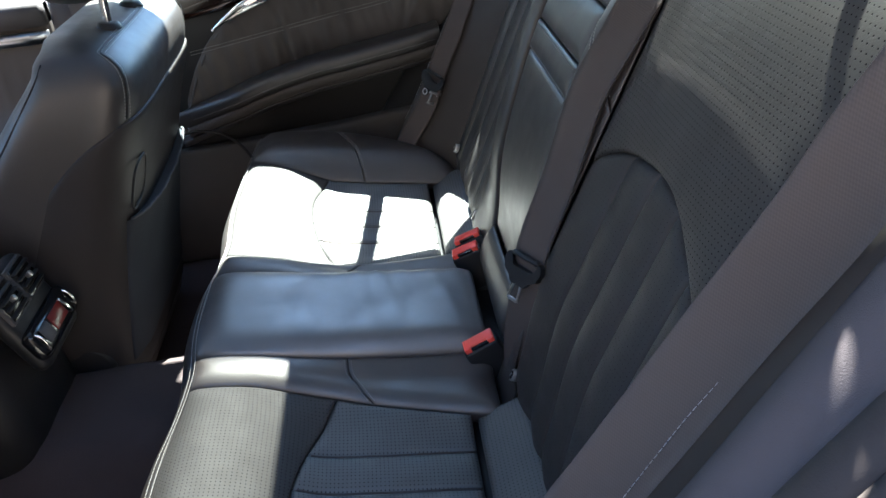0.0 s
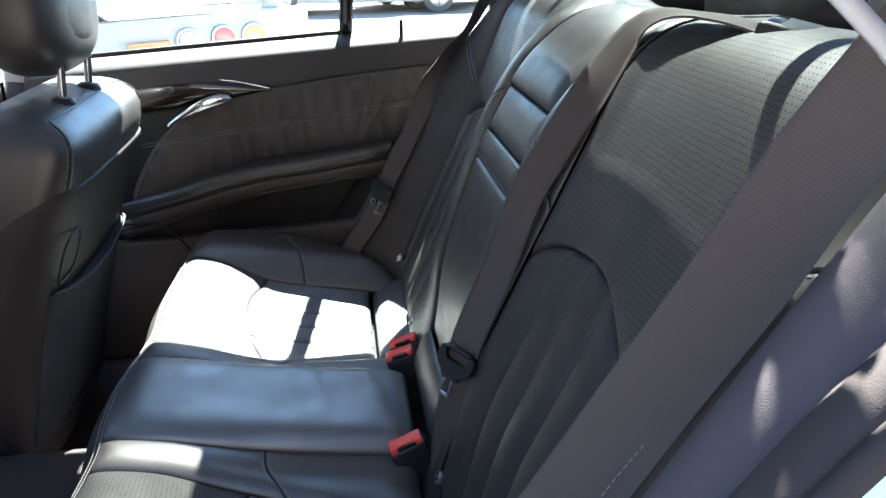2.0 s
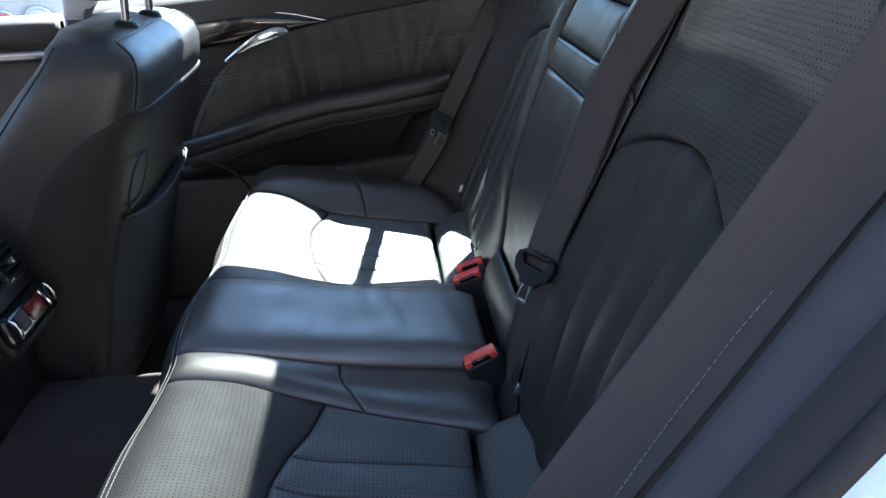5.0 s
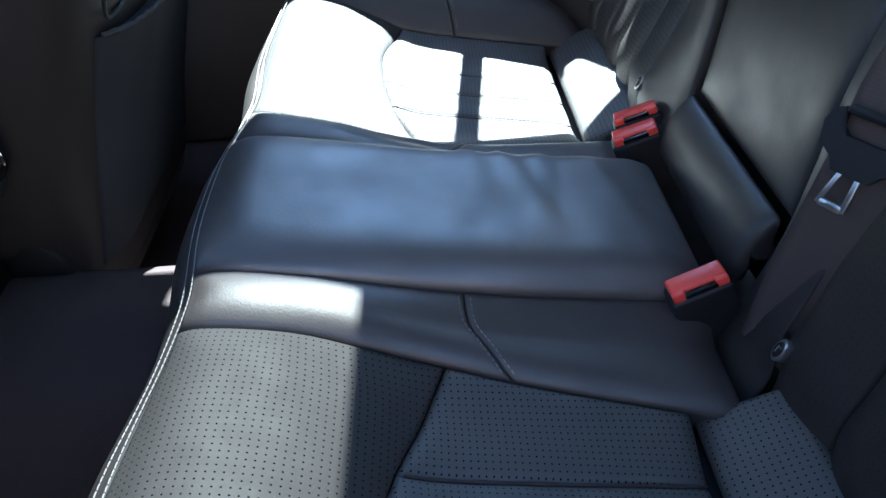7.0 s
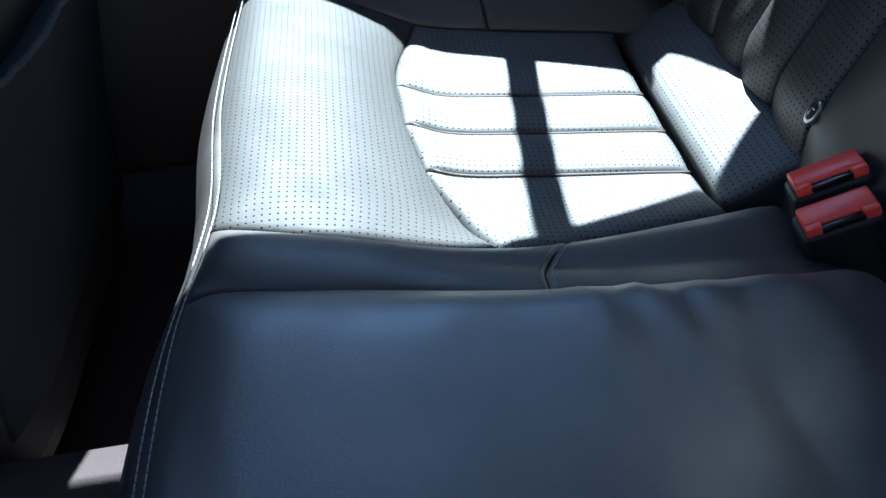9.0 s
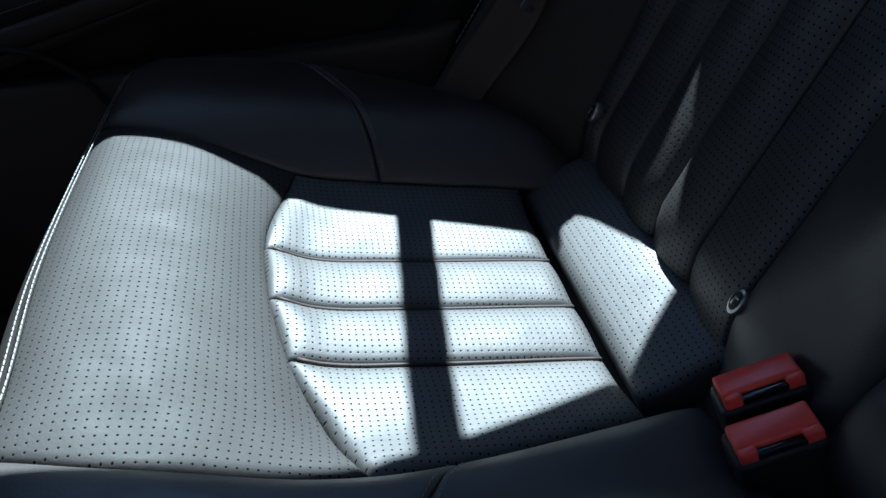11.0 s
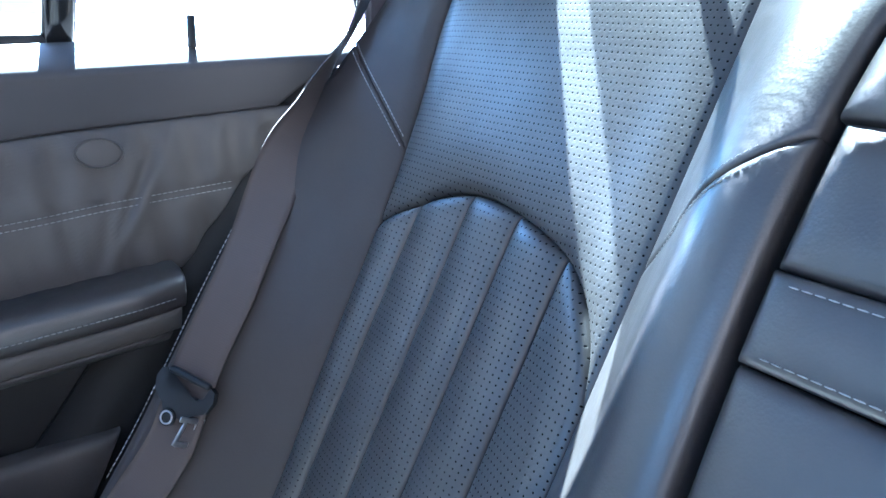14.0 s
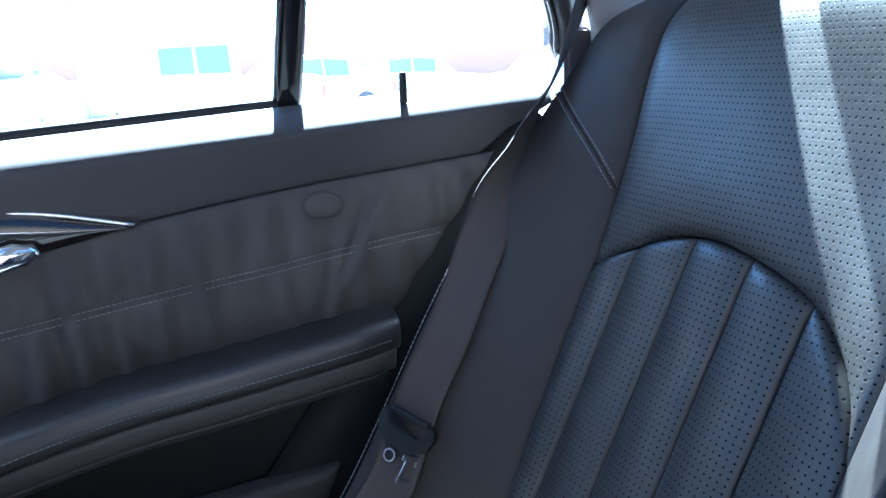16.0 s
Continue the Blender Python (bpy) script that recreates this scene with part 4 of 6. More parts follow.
panel("lower_ledge", pull, 50, 8, SOFT, door, 0.003, 0.002, 0.01)


def lower(u, v):
    x = lerp(FRONT_X, lerp(-0.20, -0.03, v), u)
    return Vector((x, 0.752, lerp(0.12, rest_low(x) - 0.036, v))), INWARD.copy()


panel("lower_trim", lower, 40, 30, PLASTIC, door, 0.005, label="black recess of the door pocket")
lip_z = curve1([(-0.80, 0.40), (-0.45, 0.415), (-0.234, 0.426), (-0.09, 0.440), (0.0, 0.452)])


def door_pocket(u, v):
    x = lerp(FRONT_X, lerp(-0.215, -0.065, v), u)
    z = lerp(0.12, lip_z(x), v)
    bulge = 0.012 * math.sin(math.pi * min(1.0, v * 1.1)) * smooth(1.0, 0.8, u)
    return Vector((x, 0.716 - bulge, z)), INWARD.copy()


panel("door_pocket", door_pocket, 50, 24, LEATHER_DOOR, door, 0.006, 0.004, 0.03, label="dark moulded door pocket")
rim = [Vector((-0.565 + 0.115 * math.cos(a), 0.700, 0.345 + 0.115 * math.sin(a))) for a in [lerp(-0.4, 2.4, i / 40) for i in range(41)]]
sweep("speaker_rim", rim, ring_shape(0.0035, 8), SHELL, door, "round moulded speaker rim", INWARD)


def blade(u, v):
    x = lerp(-0.600, -0.250, u)
    zt = curve1([(-0.6, 0.748), (-0.5, 0.764), (-0.42, 0.768), (-0.33, 0.760), (-0.25, 0.742)])(x)
    zl = curve1([(-0.6, 0.690), (-0.5, 0.700), (-0.42, 0.710), (-0.33, 0.724), (-0.25, 0.740)])(x)
    return Vector((x, 0.716 - 0.004 * math.sin(math.pi * v), lerp(zl, zt, v))), INWARD.copy()


wood = panel("trim_blade", blade, 40, 10, WOOD, door, 0.002, 0.004, 0.012, label="glossy dark burl wood trim blade")
path = [blade(i / 40, 1.0)[0] + Vector((0, -0.003, 0.001)) for i in range(41)]
sweep("chrome_edge", path, ring_shape(0.0022), CHROME, door, "chrome edge strip", INWARD)
path = spline([(-0.470, 0.703, 0.672), (-0.440, 0.694, 0.692), (-0.400, 0.690, 0.712), (-0.360, 0.694, 0.726), (-0.335, 0.704, 0.730)], 20)
verts, faces = [], []
for i, p in enumerate(path):
    t = i / 20
    w = lerp(0.004, 0.0125, smooth(0.0, 0.75, t)) * (1.0 if t < 0.93 else 0.6)
    for k in range(10):
        a = 2 * math.pi * k / 10
        verts.append(p + Vector((-0.5 * w * math.sin(a), 0.004 * math.cos(a), w * 0.9 * math.sin(a))))
    if i:
        faces += [((i - 1) * 10 + k, (i - 1) * 10 + (k + 1) % 10, i * 10 + (k + 1) % 10, i * 10 + k) for k in range(10)]
faces += [tuple(range(10)), tuple(20 * 10 + k for k in range(10))]
link("pull_handle", verts, faces, CHROME, door, "chrome inner door handle")
bm = turned(0.0205, 0.005, Matrix.Translation((-0.066, 0.7125, 0.7455)) @ pose(0, 0, 0, 90, 0, 0) @ Matrix.Diagonal((1, 0.66, 1, 1)), 32, 0.0018)
part("airbag_badge", bm, LEATHER_DOOR, door, "oval embossed airbag badge")
ring = [Vector((-0.066 + 0.0222 * math.cos(a), 0.7098, 0.7455 + 0.0140 * math.sin(a))) for a in [2 * math.pi * i / 48 for i in range(49)]]
sweep("badge_groove", ring, ring_shape(0.0009, 6), LEATHER_DOOR, door, "", Vector((0, -1, 0)))
bm = turned(0.0046, 0.032, pose(0.030, 0.722, 0.862), 16, 0.0015, 0.0038)
part("lock_pin", bm, PLASTIC, door, "black door lock pin")
# outer half of the door, below the glass
bm = bmesh.new()
box(bm, (1.02, 0.05, 0.68), pose(-0.27, 0.800, 0.425), 0.01)
part("door_shell", bm, PAINT, door)

# black seal behind the door's slanting rear edge
path = [Vector((end_x(z) + 0.035, 0.742, z)) for z in [lerp(0.12, 0.825, i / 20) for i in range(21)]]
jam = sweep("rear_seal_right", path, [(-0.05, -0.004), (0.16, -0.004), (0.16, 0.004), (0.0, 0.012), (-0.05, 0.004)], RUBBER, None, "", Vector((0, -1, 0)))
tagged(jam, "black rubber seal behind the rear door trim", "door seal", kind="structure")


# ---- glass and pillars ----
def glass_y(z):
    return 0.772 - 0.38 * (z - 0.86)


def window_top(x):
    return curve1([(-0.8, 1.228), (-0.4, 1.226), (-0.15, 1.184), (0.0, 1.112), (0.05, 1.082), (0.09, 1.052), (0.136, 1.020), (0.190, 0.972), (0.218, 0.918)])(x)


for side, name in ((1.0, "window_1"),):
    win = empty(name, "side window of the far rear door, closed, with a fixed quarter light", "window", kind="structure")
    for a, b in ((-0.74, -0.092), (-0.092, 0.222)):
        verts, faces = [], []
        n = 24
        for i in range(n + 1):
            x = lerp(a, b, i / n)
            zt = window_top(min(x, 0.214)) + 0.01
            zl = sill_z(x) + 0.002
            for k in range(7):
                z = lerp(zl, max(zt, zl + 0.01), k / 6)
                verts.append(Vector((x, side * glass_y(z), z)))
        for i in range(n):
            for k in range(6):
                q = i * 7 + k
                faces.append((q, q + 1, q + 8, q + 7))
        pane = link("pane", verts, faces, GLASS, win)
    zs = [lerp(0.835, 1.18, i / 16) for i in range(17)]
    path = [Vector((-0.086 + 0.06 * (z - 0.86), side * (glass_y(z) - 0.008), z)) for z in zs]
    sweep("divider_bar", path, [(-0.0145, -0.008), (0.0145, -0.008), (0.0145, 0.006), (0.010, 0.010), (-0.010, 0.010), (-0.0145, 0.006)], GLOSS, win, "black window divider bar", Vector((0, -side, 0)))
    rim = spline([(x, side * (glass_y(z) - 0.004), z) for x, z in [(-0.80, 1.180), (-0.5, 1.192), (-0.37, 1.212), (-0.28, 1.218), (-0.15, 1.188), (0.0, 1.117), (0.05, 1.087), (0.09, 1.057), (0.138, 1.024), (0.194, 0.974), (0.222, 0.925), (0.230, 0.890)]], 80)
    sweep("outer_frame", rim, [(0.004, -0.02), (-0.03, -0.02), (-0.03, 0.010), (-0.012, 0.012), (0.004, 0.008)], GLOSS, win, "dark window frame", Vector((0, -side, 0)))
    rim2 = [p + Vector((0, -side * 0.016, 0)) for p in rim]
    sweep("window_seal", rim2, [(0.0, -0.006), (-0.020, -0.006), (-0.022, 0.004), (-0.010, 0.008), (0.0, 0.004)], RUBBER, win, "black rubber seal", Vector((0, -side, 0)))
    row = [Vector((x, side * 0.764, sill_z(x) + (0.004 if x < -0.10 else -0.020))) for x in [lerp(-0.74, 0.22, i / 30) for i in range(31)]]
    sweep("waist_seal", row, ring_shape(0.0045, 8, 1.6), RUBBER, win, "black waist seal")


# headliner, roof and rear screen
HEAD_X, GLASS_X0, GLASS_X1, GLASS_Y = 0.165, -1.05, -0.150, 0.44


def header_x(y):
    """Rear edge of the roof, bowed back in the middle."""
    return HEAD_X + 0.058 * smooth(0.50, 0.26, abs(y))


def lining_x(y):
    """Rear edge of the headliner, with made-up notches that let sun patches onto the near jamb."""
    gap = lambda a, b: 1.0 if a <= y <= b else 0.0
    return header_x(y) - max(0.016 * gap(-0.500, -0.440), 0.052 * gap(-0.469, -0.447), 0.043 * gap(-0.431, -0.406))


def roof_z(x, y):
    return 1.275 - 0.065 * (abs(y) / 0.60) ** 2.4 - 0.10 * smooth(-0.9, -1.6, x) - 0.012 * smooth(-0.1, HEAD_X, x)


ys = sorted({lerp(-0.62, 0.62, i / 220) for i in range(221)} | {-GLASS_Y, GLASS_Y} | {y + d for y in (-0.5, -0.469, -0.447, -0.44, -0.431, -0.406) for d in (-0.0006, 0.0006)})
xs = sorted({lerp(-1.5, HEAD_X, i / 30) for i in range(31)} | {GLASS_X0, GLASS_X1})
verts, faces = [], []
ids = {}


def roof_vert(i, j, t):
    if (i, j, t) not in ids:
        ids[i, j, t] = len(verts)
        x = xs[i] if i < len(xs) - 1 else lining_x(ys[j])
        verts.append(Vector((x, ys[j], roof_z(xs[i], ys[j]) + t * (0.028 if i < len(xs) - 1 else 0.005))))
    return ids[i, j, t]


cells = {(i, j) for i in range(len(xs) - 1) for j in range(len(ys) - 1)
         if not (GLASS_X0 <= (xs[i] + xs[i + 1]) / 2 <= GLASS_X1 and abs(ys[j] + ys[j + 1]) / 2 <= GLASS_Y)}
for i, j in cells:
    faces.append((roof_vert(i, j, 0), roof_vert(i + 1, j, 0), roof_vert(i + 1, j + 1, 0), roof_vert(i, j + 1, 0)))
    faces.append((roof_vert(i, j, 1), roof_vert(i, j + 1, 1), roof_vert(i + 1, j + 1, 1), roof_vert(i + 1, j, 1)))
    for (di, dj), (p, q) in {(-1, 0): ((i, j), (i, j + 1)), (1, 0): ((i + 1, j), (i + 1, j + 1)), (0, -1): ((i, j), (i + 1, j)), (0, 1): ((i, j + 1), (i + 1, j + 1))}.items():
        if (i + di, j + dj) not in cells:
            faces.append((roof_vert(*p, 0), roof_vert(*q, 0), roof_vert(*q, 1), roof_vert(*p, 1)))
tagged(link("ceiling", verts, faces, HEADLINER), "light grey cloth headliner of the car roof", "headliner", kind="structure")
# unseen strip, added to cut the sun patch on the tunnel
lip = [Vector((lerp(-0.80, -0.350, i / 12), 0.600, 1.188)) for i in range(13)]
rail = sweep("sun_stop_right", lip, [(0.0, 0.055), (0.0, 0.040), (-0.078, 0.030), (-0.080, 0.0), (-0.095, 0.0), (-0.095, 0.045)], PAINT, None, "", UP)
tagged(rail, "unseen strip added above the far rear window to narrow the sun patch", "car body", kind="structure")
verts, faces = [], []
for t in (0, 1):
    for i in range(9):
        for j in range(9):
            x, y = lerp(GLASS_X0, GLASS_X1, i / 8), lerp(-GLASS_Y, GLASS_Y, j / 8)
            verts.append(Vector((x, y, roof_z(x, y) + 0.022 + 0.005 * t)))
for i in range(8):
    for j in range(8):
        q = i * 9 + j
        faces.append((q, q + 1, q + 10, q + 9))
roof_glass = link("roof_window", verts[:81], faces, GLASS_ROOF)
tagged(roof_glass, "tinted glass panel in the car roof", "sunroof", kind="structure")


def screen(u, v):
    """Rear screen: u across, v from the header to the shelf."""
    half = lerp(0.565, 0.640, v)
    y = lerp(-half, half, u)
    bulge = 0.05 * (1 - (2 * u - 1) ** 2)
    return Vector((lerp(header_x(y), 0.92, v) + bulge * 0.6 * v, y, lerp(1.205, 0.925, v) + 0.05 * (1 - (2 * u - 1) ** 2) * (1 - v)))


def sheet(name, fn, nu, nv, mat, uv=False):
    verts = [fn(i / nu, j / nv) for i in range(nu + 1) for j in range(nv + 1)]
    faces = [(i * (nv + 1) + j, (i + 1) * (nv + 1) + j, (i + 1) * (nv + 1) + j + 1, i * (nv + 1) + j + 1) for i in range(nu) for j in range(nv)]
    uvs = [(p.y, p.x * 1.2) for p in verts] if uv else None
    return link(name, verts, faces, mat, None, "", uvs)


GLASS_REAR = glass("green_tinted_rear_glass", (0.42, 0.445, 0.42))
tagged(sheet("rear_window", screen, 16, 8, GLASS_REAR), "sloping rear screen glass", "window", kind="structure")
BLIND = bpy.data.materials.new("blind_mesh")
BLIND.use_nodes = True
bn, bl = BLIND.node_tree.nodes, BLIND.node_tree.links
clear, both = bn.new("ShaderNodeBsdfTransparent"), bn.new("ShaderNodeMixShader")
bn["Principled BSDF"].inputs["Base Color"].default_value = (0.06, 0.06, 0.065, 1)
bn["Principled BSDF"].inputs["Roughness"].default_value = 0.8
co = bn.new("ShaderNodeTexCoord")
sep = bn.new("ShaderNodeSeparateXYZ")
bl.new(co.outputs["UV"], sep.inputs[0])
holes = []
for k in (0, 1):
    f = calc(bn, bl, "FRACT", calc(bn, bl, "DIVIDE", sep.outputs[k], 0.003))
    holes.append(calc(bn, bl, "LESS_THAN", calc(bn, bl, "ABSOLUTE", calc(bn, bl, "SUBTRACT", f, 0.5)), 0.26))
bl.new(calc(bn, bl, "MULTIPLY", holes[0], holes[1]), both.inputs[0])
bl.new(bn["Principled BSDF"].outputs[0], both.inputs[1])
bl.new(clear.outputs[0], both.inputs[2])
bl.new(both.outputs[0], bn["Material Output"].inputs[0])


def blind(u, v):
    return screen(lerp(0.055, 0.950, u), lerp(0.0, 0.94, v)) + Vector((-0.014, 0, -0.020))


blind_ob = empty("rear_sunblind", "dark mesh roller sunblind drawn up behind the rear screen", "sunblind")
cloth = sheet("mesh_cloth", blind, 16, 8, BLIND, True)
cloth.parent = blind_ob
path = [blind(i / 20, 0.0) for i in range(21)]
sweep("top_bar", path, ring_shape(0.004), GLOSS, blind_ob, "black top bar")
# made-up blocks that shorten the sun streaks from the headliner notches
for size, at in (((0.028, 0.040), (0.1575, -0.4235)), ((0.020, 0.026), (0.1390, -0.4620))):
    part("clip", boxed((*size, 0.006), pose(*at, 1.228), 0.0015), PLASTIC, blind_ob, "small dark block added under the roof edge to shorten a sun streak")
# second strut is unseen, added to shade a band on the near shoulder
for y0, lean_ in ((0.420, 0.125), (-0.263, -0.06)):
    path, u = [], 0.5
    for k in range(21):
        for _ in range(8):
            p = blind(u, k / 20)
            u += 0.7 * (y0 + lean_ * (p.x - 0.25) - p.y)
        path.append(p + Vector((0, 0, -0.004)))
    sweep("strut", path, [(-0.009, -0.002), (0.009, -0.002), (0.009, 0.002), (-0.009, 0.002)], GLOSS, blind_ob, "flat dark strut behind the mesh")

for side in (-1.0, 1.0):
    fore = 0.010 if side < 0 else 0.0
    A = spline([(0.246 - fore, side * 0.688, 0.86), (0.246 - fore, side * 0.680, 0.915), (0.212 - fore, side * 0.668, 0.970), (0.142 - fore * 0.7, side * 0.655, 1.030), (0.06, side * 0.638, 1.090), (-0.05, side * 0.625, 1.172), (-0.3, side * 0.622, 1.226), (-1.2, side * 0.622, 1.228)], 40)
    B = spline([(0.98, side * 0.665, 0.88), (0.80, side * 0.655, 0.945), (0.55, side * 0.620, 1.045), (0.36, side * 0.590, 1.140), (0.215, side * 0.572, 1.205), (0.0, side * 0.570, 1.216), (-0.4, side * 0.570, 1.226), (-1.2, side * 0.570, 1.222)], 40)
    verts, faces = [], []
    n = 10
    for a, b in zip(A, B):
        for k in range(n + 1):
            t = k / n
            p = a.lerp(b, t)
            p.y += side * 0.02 * math.sin(math.pi * t)
            verts.append(p)
    for i in range(40):
        for k in range(n):
            q = i * (n + 1) + k
            faces.append((q, q + 1, q + n + 2, q + n + 1))
    base = len(verts)
    verts += [v + Vector((0, side * 0.035, 0.02)) for v in verts]
    faces += [tuple(base + q for q in f[::-1]) for f in faces]
    lines = (list(range(0, base, n + 1)), list(range(n, base, n + 1)), list(range(0, n + 1)), list(range(base - n - 1, base)))
    for ln in lines:
        faces += [(a, b, base + b, base + a) for a, b in zip(ln, ln[1:])]
    name = "pillar_trim_right" if side > 0 else "pillar_trim_left"
    tagged(link(name, verts, faces, HEADLINER), "light grey rear pillar trim running up into the headliner", "pillar trim", kind="structure")

# parcel shelf
bm = bmesh.new()
box(bm, (0.70, 1.36, 0.03), pose(0.62, 0, 0.892), 0.01)
tagged(part("parcel_shelf", bm, JAMB), "dark grey cloth parcel shelf behind the backrest", "shelf")


def loft(name, sections, mat, parent, label="", power=2.6, n=36, caps=True):
    """Rounded sections (centre, half sizes in x and y) joined upwards."""
    verts, faces = [], []
    for c, hx, hy in sections:
        for k in range(n):
            a = 2 * math.pi * k / n
            ca, sa = math.cos(a), math.sin(a)
            verts.append(Vector(c) + Vector((hx * math.copysign(abs(ca) ** (2 / power), ca), hy * math.copysign(abs(sa) ** (2 / power), sa), 0)))
    for i in range(len(sections) - 1):
        for k in range(n):
            faces.append((i * n + k, i * n + (k + 1) % n, (i + 1) * n + (k + 1) % n, (i + 1) * n + k))
    if caps:
        faces += [tuple(range(n))[::-1], tuple((len(sections) - 1) * n + k for k in range(n))]
    return link(name, verts, faces, mat, parent, label)


def pillow(c, hx, hy, hz, steps=14, squash=3.0):
    out = []
    for i in range(steps + 1):
        a = -math.pi / 2 + math.pi * i / steps
        k = abs(math.cos(a)) ** (2 / squash)
        z = math.copysign(abs(math.sin(a)) ** (2 / squash), math.sin(a))
        out.append(((c[0], c[1], c[2] + hz * z), max(hx * k, 0.002), max(hy * k, 0.002)))
    return out


for y, w in ((-0.37, 0.150), (0.0, 0.115), (0.37, 0.150)):
    hr = empty("folded_headrest", "black leather rear headrest folded down on the parcel shelf", "headrest", "rear headrests")
    loft("cushion", pillow((0.470, y, 0.957), 0.085, w, 0.050), LEATHER_PERF_BACK, hr, power=3.2)
    path = spline([(0.470 + 0.087 * math.cos(a), y + (w + 0.001) * math.sin(a), 0.960) for a in [2 * math.pi * i / 24 for i in range(25)]], 72)
    sweep("piping", path, ring_shape(0.003, 6), LEATHER, hr)
guide = empty("belt_outlet", "black plastic belt outlet on the parcel shelf", "belt outlet")
part("bezel", boxed((0.05, 0.075, 0.02), pose(0.288, -0.318, 0.950, 0, 12, -40), 0.006, 3), PLASTIC, guide)
part("slot", boxed((0.012, 0.056, 0.006), pose(0.278, -0.312, 0.9605, 0, 12, -40), 0.002), GLOSS, guide)

# ---- near door opening ----
for side in (-1.0,):
    gap = [(-0.32, 0.10), (-0.29, 0.30), (-0.20, 0.44), (-0.105, 0.56), (-0.038, 0.655), (0.009, 0.728), (0.066, 0.821), (0.117, 0.901), (0.143, 0.940)]
    outer_edge = [(-0.31, 0.10), (-0.28, 0.30), (-0.20, 0.44), (-0.095, 0.56), (-0.025, 0.655), (0.026, 0.730), (0.068, 0.790), (0.104, 0.838), (0.130, 0.880), (0.144, 0.915)]
    nudge = lambda z: smooth(0.92, 0.84, z)
    outer_edge = [(x - 0.015 * nudge(z), z + 0.012 * nudge(z)) for x, z in outer_edge]
    A = spline([(x, side * 0.668, z) for x, z in gap], 40)
    B = spline([(x + 0.002, side * 0.716, z) for x, z in outer_edge], 40)
    verts, faces = [], []
    for a, b in zip(A, B):
        for k in range(9):
            t = k / 8
            p = a.lerp(b, t)
            p += Vector((-0.010 * math.sin(math.pi * t), 0, 0.004 * math.sin(math.pi * t)))
            verts.append(p)
    for i in range(40):
        for k in range(8):
            q = i * 9 + k
            faces.append((q, q + 1, q + 10, q + 9))
    base = len(verts)
    verts += [v + Vector((0.03, 0, -0.01)) for v in verts]
    faces += [tuple(base + q for q in f[::-1]) for f in faces]
    for ln in (list(range(0, base, 9)), list(range(8, base, 9)), list(range(9)), list(range(base - 9, base))):
        faces += [(a, b, base + b, base + a) for a, b in zip(ln, ln[1:])]
    tagged(link("jamb_trim", verts, faces, JAMB), "grey cloth-covered trim beside the rear seat at the open door", "door trim", kind="structure")
    seal = empty("door_seal", "black rubber door seal round the open rear doorway", "door seal")
    arc = [(x - 0.002, z) for x, z in outer_edge[:-1]] + [(0.140, 0.905), (0.147, 0.938), (0.126, 0.985), (0.085, 1.035), (0.02, 1.095), (-0.10, 1.165), (-0.5, 1.222), (-0.78, 1.213)]
    arc_y = lambda z: side * (0.750 - 0.30 * max(0.0, z - 0.90))
    sweep("bead", spline([(x, arc_y(z) - side * 0.016, z) for x, z in arc], 90), ring_shape(0.013, 12, 1.3), SEAL, seal, "", Vector((0, side, 0)))
    sweep("lip", spline([(x - 0.008, arc_y(z) + side * 0.004, z - 0.004) for x, z in arc], 90), ring_shape(0.008, 8), SEAL, seal, "", Vector((0, side, 0)))
    arc2 = [(0.146, 0.912), (0.147, 0.926), (0.136, 0.951), (0.124, 0.969), (0.109, 0.988), (0.056, 1.035), (-0.02, 1.085), (-0.15, 1.150), (-0.5, 1.202), (-0.78, 1.197)]
    strip_ = sweep("pillar_edge_strip", spline([(x, arc_y(z) + 0.045, z) for x, z in arc2], 70), [(-0.0040, -0.002), (0.0040, -0.002), (0.0040, 0.002), (0.0, 0.004), (-0.0040, 0.002)], HEADLINER, None, "", Vector((0, side, 0)))
    tagged(strip_, "light grey edge strip round the door opening", "trim", kind="structure")
    # painted body round the doorway
    C = spline([(x - 0.010, side * 0.762, z - 0.004) for x, z in arc[:11]], 40)
    D = spline([(x + 0.040, side * 0.812, z - 0.034) for x, z in arc[:11]], 40)
    E_ = spline([(x + 0.75, side * 0.835, min(z, 0.86) - 0.02) for x, z in arc[:11]], 40)
    verts, faces = [], []
    for c, d, e in zip(C, D, E_):
        row = [c, c.lerp(d, 0.3) + Vector((0, side * 0.010, 0)), c.lerp(d, 0.65) + Vector((0, side * 0.014, 0)), d, d.lerp(e, 0.08) + Vector((0, side * 0.006, 0)), d.lerp(e, 0.5), e]
        verts += row
    m_ = 7
    for i in range(40):
        for k in range(m_ - 1):
            q = i * m_ + k
            faces.append((q, q + 1, q + m_ + 1, q + m_))
    base = len(verts)
    verts += [v + Vector((0.004, -side * 0.02, 0)) for v in verts]
    faces += [tuple(base + q for q in f[::-1]) for f in faces]
    for ln in (list(range(0, base, m_)), list(range(m_ - 1, base, m_)), list(range(m_)), list(range(base - m_, base))):
        faces += [(a, b, base + b, base + a) for a, b in zip(ln, ln[1:])]
    tagged(link("rear_fender", verts, faces, PAINT), "silver painted rear quarter panel of the car", "car body", kind="structure")

